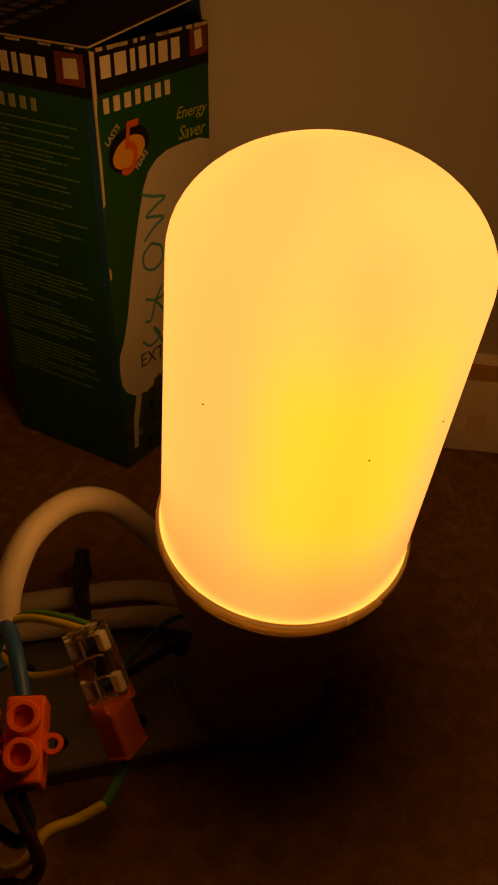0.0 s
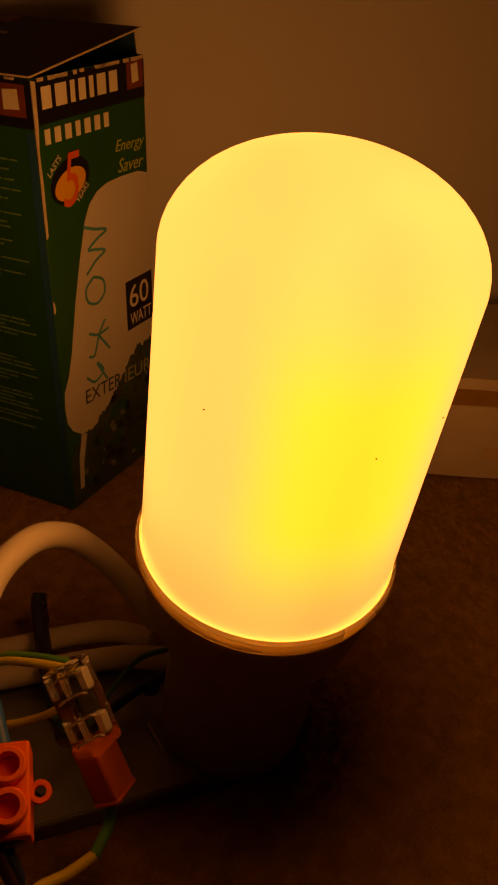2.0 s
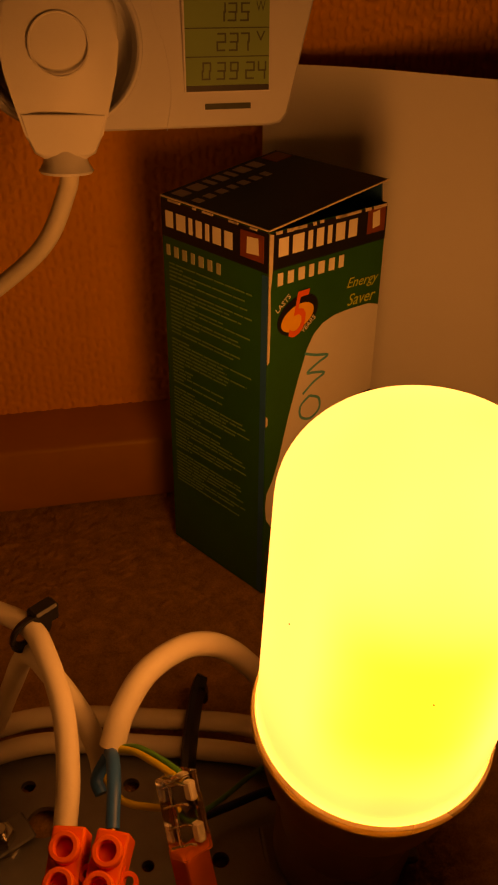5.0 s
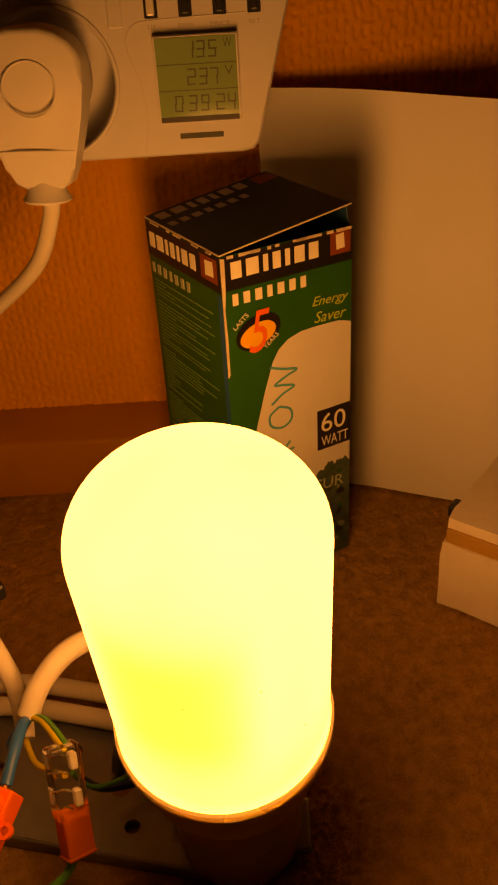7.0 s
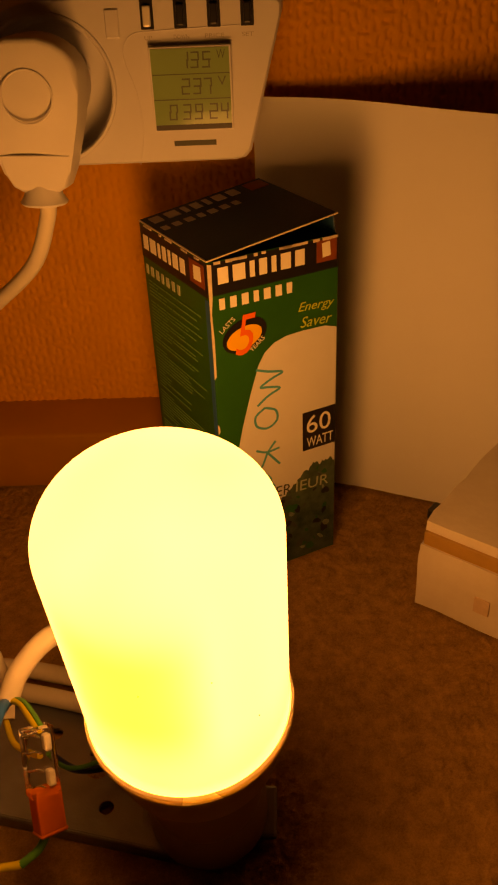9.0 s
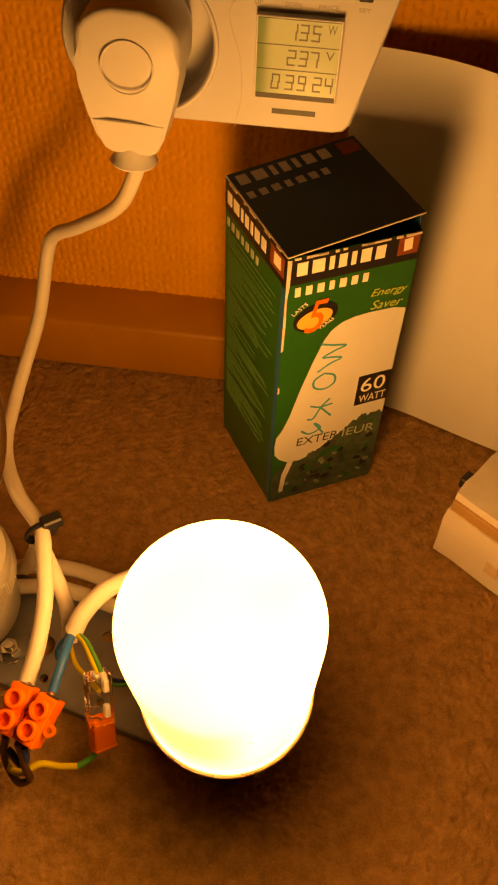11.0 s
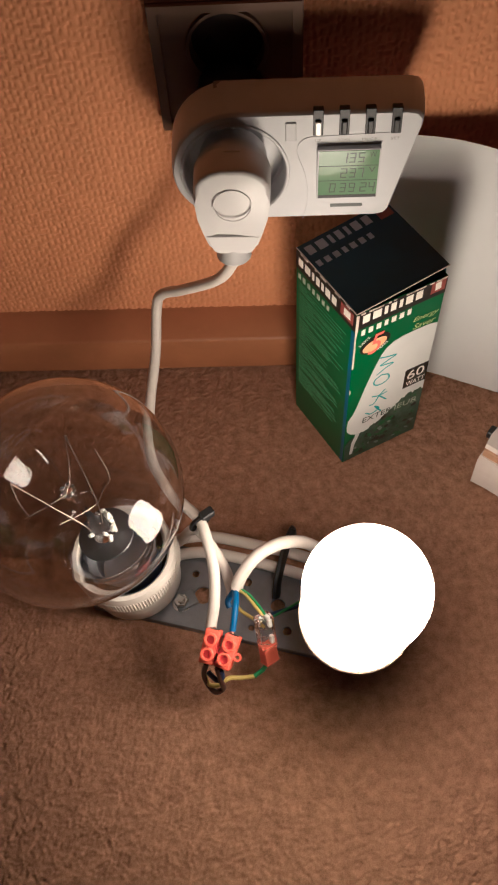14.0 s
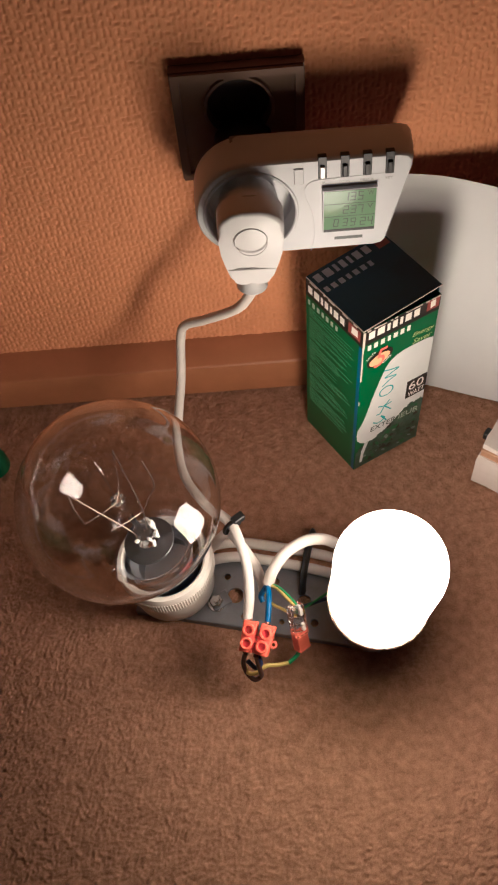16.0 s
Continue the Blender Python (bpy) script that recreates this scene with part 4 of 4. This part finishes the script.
def carton():
    t = thing("lamp_carton", "green and black printed lamp carton with its lid ajar", "box", CARTON)
    w = 0.0005
    right = part("front_panel", bm_box(0, S, 0, w, 0.0005, HT, 0.0002, 1), M_BOXGREEN, t)
    left = part("side_panel", bm_box(0, w, 0.0006, S, 0.0005, HT, 0.0002, 1), M_BOXGREEN, t)
    part("back_panel", bm_box(0, S, S - w, S, 0.0005, HT, 0.0002, 1), M_BOXGREEN, t)
    part("side_panel", bm_box(S - w, S, 0.0006, S - 0.0006, 0.0005, HT, 0.0002, 1), M_BOXGREEN, t)
    part("base_panel", bm_box(0, S, 0, S, 0.0, 0.0004), M_BOXGREEN, t)
    part("inner_flap", bm_box(0.002, S - 0.002, 0.004, S - 0.004, HT - 0.004, HT - 0.0035), M_BOXBLACK, t)
    hinge = pose(0, 0, HT + 0.0003, 0, -8.0, 0)
    lid = part("lid", bm_box(0, S, 0, S, 0, 0.0006, 0.0002, 1), M_BOXLID, t, "navy printed lid slightly open", m=hinge)
    part("tuck_flap", bm_box(S - 0.0006, S, 0.003, S - 0.003, -0.010, 0, 0.0002, 1), M_BOXLID, lid)
    part("worn_edge", bm_box(0, S, -0.0003, 0.0002, 0.0001, 0.0007), M_CARDRAW, lid)
    part("worn_edge", bm_box(-0.0003, 0.0003, 0, S, 0.0000, 0.0006), M_CARDRAW, lid)
    rnd = random.Random(11)
    FR = pose(0, -0.0001, 0, 90, 0, 0)          # x along the face, y up, z out
    FL = pose(-0.0001, S, 0, 90, 0, -90)

    def flat(parent, face, name, poly, material, lift=0.00012, label=""):
        bm = bmesh.new()
        bm.faces.new([bm.verts.new((u / 1000, v / 1000, 0)) for u, v in poly])
        r = bmesh.ops.extrude_face_region(bm, geom=bm.faces[:])
        bmesh.ops.translate(bm, vec=(0, 0, lift), verts=[e for e in r["geom"] if isinstance(e, bmesh.types.BMVert)])
        return part(name, bm, material, parent, label, m=face)

    def rect(u0, v0, u1, v1):
        return [(u0, v0), (u1, v0), (u1, v1), (u0, v1)]

    def words(parent, face, text, u, v, w, h, material, shear=0.0, turn=0.0, lift=0.0003):
        for piece in islands(bm_text(text, w / 1000, h / 1000, shear)):
            part("letter", piece, material, parent, m=face @ pose(u / 1000, v / 1000, lift, 0, 0, turn))

    def bars(parent, face, u0, u1, v0, v1, widths, gap, material):
        k = (u1 - u0) / (sum(widths) + gap * (len(widths) - 1))
        u = u0
        for wd in widths:
            flat(parent, face, "name_bar", rect(u, v0, u + wd * k, v1), material, 0.0003)
            u += (wd + gap) * k

    BIG = (4.2, 5.0, 2.0, 3.2, 2.0, 4.2, 4.0)
    SMALL = (2.6, 3, 3.2, 2.4, 3.2, 3, 2.6)
    # front face
    flat(right, FR, "top_band", rect(0.3, 160, S * 1000 - 0.2, 174.6), M_BOXBLACK)
    bars(right, FR, 4.3, 45.5, 164.8, 172.0, BIG, 1.9, M_CREAM)
    bars(right, FR, 4.3, 39.2, 153.2, 158.3, SMALL, 2.6, M_CREAM)
    flat(right, FR, "small_picture", rect(51.5, 164, 61.5, 174), M_RUST, 0.0003)
    flat(right, FR, "small_picture", [(54.5, 166), (58.5, 166.5), (58, 173), (54, 172.5)], M_CREAM, 0.0004)
    flat(right, FR, "badge", [(15.5 + 10.8 * math.cos(a * 0.209) , 138.6 + 8.0 * math.sin(a * 0.209) + 0.15 * 10 * math.cos(a * 0.209)) for a in range(30)], M_BOXBLACK, 0.0002)
    flat(right, FR, "badge", [(15.2 + 8.6 * math.cos(a * 0.209), 137.6 + 5.4 * math.sin(a * 0.209) + 1.4 * math.cos(a * 0.209)) for a in range(30)], M_PEACH, 0.0003)
    words(right, FR, "5", 10.5, 129.5, 10.5, 19.0, M_REDORANGE, 0.25, 0, 0.0004)
    words(right, FR, "LASTS", 4.6, 142.0, 8.5, 2.2, M_CREAM, 0, 38)
    words(right, FR, "YEARS", 18.5, 129.6, 8.5, 2.2, M_CREAM, 0, 38)
    words(right, FR, "Energy", 42.0, 141.8, 18.5, 5.6, M_LIME, 0.3, -3)
    words(right, FR, "Saver", 43.0, 135.0, 16.5, 5.2, M_LIME, 0.3, -3)
    flat(right, FR, "lamp_picture", [(62.2, 131.0), (56, 133), (44.5, 133.4), (36, 133), (29.9, 131.2), (25, 127.6), (21.6, 122), (16.9, 108), (12.3, 92), (7.5, 72), (4.5, 63), (1.2, 57), (0.6, 50), (1.2, 43), (4, 38), (9, 34), (16, 33), (30, 30), (62.2, 30)], M_PICTURE, 0.0002)
    # undergrowth under the pictured lamp: an uneven outline and many leaf clumps
    edge = [(9 + 53.2 * k / 60, 32 + 26 * min(1, k / 44) ** 1.6 + 3.2 * noise.noise(Vector((k * 0.31, 2.0, 0))) + rnd.uniform(-1.1, 1.1)) for k in range(61)]
    flat(right, FR, "leaf_picture", edge + [(62.2, 0.8), (0.8, 0.8), (0.8, 24), (4, 30)], M_FOLIAGE, 0.00028)
    for k in range(120):
        u = rnd.uniform(9, 59)
        v = rnd.uniform(6, 30 + 26 * min(1, (u - 9) / 39) ** 1.6)
        r = rnd.uniform(1.2, 3.6)
        stretch, a0 = rnd.uniform(0.35, 0.8), rnd.uniform(0, 3.1)
        blob = []
        for q in range(8):
            f = r * rnd.uniform(0.7, 1.15)
            x, y = f * math.cos(q * 0.785), f * stretch * math.sin(q * 0.785)
            blob.append((min(62, u + x * math.cos(a0) - y * math.sin(a0)), v + x * math.sin(a0) + y * math.cos(a0)))
        flat(right, FR, "leaf_clump", blob, (M_FOLIAGE, M_BOXGREEN, M_GREYPRINT, M_BOXGREEN, M_BOXBLACK, M_FOLIAGE, M_LEAFGREY, M_BOXBLACK, M_BOXGREEN, M_FOLIAGE, M_GREYPRINT)[k % 11], 0.00032 + 0.0000005 * k)
    flat(right, FR, "pale_stroke", [(5, 8), (7.5, 8), (8.5, 20), (12, 33), (9, 34), (6, 24)], M_PICTURE, 0.0004)
    flat(right, FR, "watt_panel", rect(43.9, 67.6, 62.3, 89.6), M_BOXBLACK, 0.0003)
    words(right, FR, "60", 46.0, 77.2, 13.5, 10.0, M_CREAM, 0, 0, 0.0004)
    words(right, FR, "WATT", 46.0, 69.4, 15.0, 5.4, M_CREAM, 0, 0, 0.0004)
    words(right, FR, "EXTER", 13.0, 46.5, 24.0, 6.2, M_GREYPRINT, 0, -4, 0.0004)
    words(right, FR, "IEUR", 39.5, 44.6, 19.0, 6.2, M_PALEPRINT, 0, -4, 0.0005)
    # pen strokes on the lamp picture
    strokes = [[(20, 101), (26, 105), (32, 107.5), (26, 109.5), (22, 110.5), (28, 113.5), (33.5, 115.5), (26.5, 117.5), (20, 120)], [(24, 99), (29.5, 96), (30, 90.5), (25, 87.5), (19.5, 90), (19, 95.5), (24, 99)],
               [(18.5, 76.5), (24, 74), (31, 74.5)], [(29, 79), (24.5, 73.5), (21, 66), (17.5, 66.5)], [(24.5, 73.5), (31, 65)], [(15, 58), (20, 54), (26, 57), (22, 62), (28, 52)]]
    for st in strokes:
        bm = bm_tube([(u / 1000, v / 1000, 0.0003) for u, v in st], 0.0006, 6, 5, 0.15)
        part("pen_stroke", bm, M_TEAL, right, m=FR)
    # worn vertical edge
    flat(right, FR, "worn_corner", [(-0.2, 121), (0.7, 122), (0.9, 140), (0.5, 152), (1.3, 160), (1.6, 174), (-0.2, 174.5)], M_CARDRAW, 0.00045, "worn pale carton corner")
    flat(right, FR, "worn_corner", [(-0.2, 92), (0.6, 93), (0.5, 96), (-0.2, 97)], M_CARDRAW, 0.00045)
    for _ in range(16):
        u = rnd.uniform(1, 58)
        flat(right, FR, "worn_top", rect(u, 174.0 - rnd.uniform(0, 0.4), u + rnd.uniform(1, 5), 175), M_CARDRAW, 0.0005)
    # left face
    w0 = S * 1000
    flat(left, FL, "top_band", rect(0.2, 159, w0 - 0.3, 174.6), M_BOXBLACK)
    bars(left, FL, 3.0, 43.0, 163.4, 170.2, BIG, 1.9, M_CREAM)
    bars(left, FL, 2.8, 36.0, 151.2, 155.8, SMALL, 3.2, M_PALEPRINT)
    flat(left, FL, "small_picture", rect(47.5, 162.5, 60, 173), M_RUST, 0.0003)
    flat(left, FL, "small_picture", [(51, 164.5), (57.5, 165), (57.2, 171.5), (51.2, 171)], M_CREAM, 0.0004)
    # the bluish glare along the corner, painted on as a strip
    flat(left, FL, "edge_stripe", rect(w0 - 3.5, 1, w0 - 0.3, 158), M_CORNER_SHEEN, 0.00014, "blue sheen painted down the carton corner")
    v = 147.5
    while v > 36:
        u, u1 = 4.0, (rnd.uniform(34, 54) if rnd.random() < 0.8 else rnd.uniform(10, 24))
        while u < u1:
            wide = rnd.uniform(3, 13)
            flat(left, FL, "text_bar", rect(u, v, min(u + wide, u1), v + 0.62), M_PALEGREEN, 0.0002)
            u += wide + 0.9
        v -= 1.75 if rnd.random() < 0.88 else 3.5
    for _ in range(10):
        u = rnd.uniform(1, 56)
        flat(left, FL, "worn_top", rect(u, 174.2, u + rnd.uniform(1, 5), 175), M_CARDRAW, 0.0005)
    # lid print
    FT = Matrix.Translation((0, 0, 0.0006))
    bars(lid, FT, 3.0, 47.0, 52.5, 59.5, BIG, 2.2, M_DIMPRINT)
    bars(lid, FT, 2.6, 41.0, 42.0, 46.5, SMALL, 2.2, M_DIMPRINT)
    flat(lid, FT, "small_picture", rect(52, 51, 61, 60), M_RUST, 0.0003)
    return t


carton_box = carton()
# the old carton stands a little out of square
lean = Matrix.Identity(4)
lean[0][1] = -0.0893
for o in carton_box.children_recursive:
    m, q = o.matrix_basis.copy(), o.parent
    while q is not carton_box:
        m, q = q.matrix_basis @ m, q.parent
    o.data.transform(m.inverted() @ lean @ m)

# ---- pale block beside the paper ----
def pale_block():
    t = thing("wrapped_block", "scuffed white card box with a tan wooden strip", "box", pose(0.0930, -0.0175, 0, 0, 0, -37.0))
    rnd = random.Random(3)

    def rough_box(x0, x1, y0, y1, z0, z1):
        bm = bm_box(x0, x1, y0, y1, z0, z1)
        bmesh.ops.subdivide_edges(bm, edges=bm.edges[:], cuts=9, use_grid_fill=True)
        for v in bm.verts:
            v.co += Vector(noise.noise_vector(v.co * 90)) * 0.0009
        return bm

    part("body", rough_box(0, 0.120, 0, 0.085, 0.0012, 0.0385), M_WHITEWRAP, t, smooth=True)
    part("strip", bm_box(0.0012, 0.119, 0.0010, 0.084, 0.038, 0.0455, 0.0004, 1), M_TAPE, t, "tan wooden strip")
    part("lid", rough_box(0.0005, 0.120, 0.003, 0.085, 0.0450, 0.0510), M_WHITEWRAP, t, smooth=True)
    part("dark_clip", bm_box(-0.0035, 0.001, 0.012, 0.020, 0.0430, 0.0500, 0.0008, 1), M_BLACK, t)
    for x in (0.030, 0.062, 0.095):
        part("print_patch", bm_box(x, x + rnd.uniform(0.006, 0.012), -0.0006, 0.0002, 0.012, 0.012 + rnd.uniform(0.005, 0.012)), mat("faded_red_print", (0.66, 0.50, 0.40), 0.75, vary=0.2, scale=120), t)


pale_block()

# ---- small green thing on the carpet beside the baseboard ----
bm = bm_lathe([(0.0, 0.0), (0.012, 0.0), (0.0135, 0.002), (0.0125, 0.014), (0.010, 0.020), (0.004, 0.024), (0.0, 0.0245)], 28)
tagged(part("bottle_cap", bm, M_TOYGREEN, smooth=True, m=pose(-0.302, 0.028, 0.0)), "small green plastic cap on the carpet", "cap")
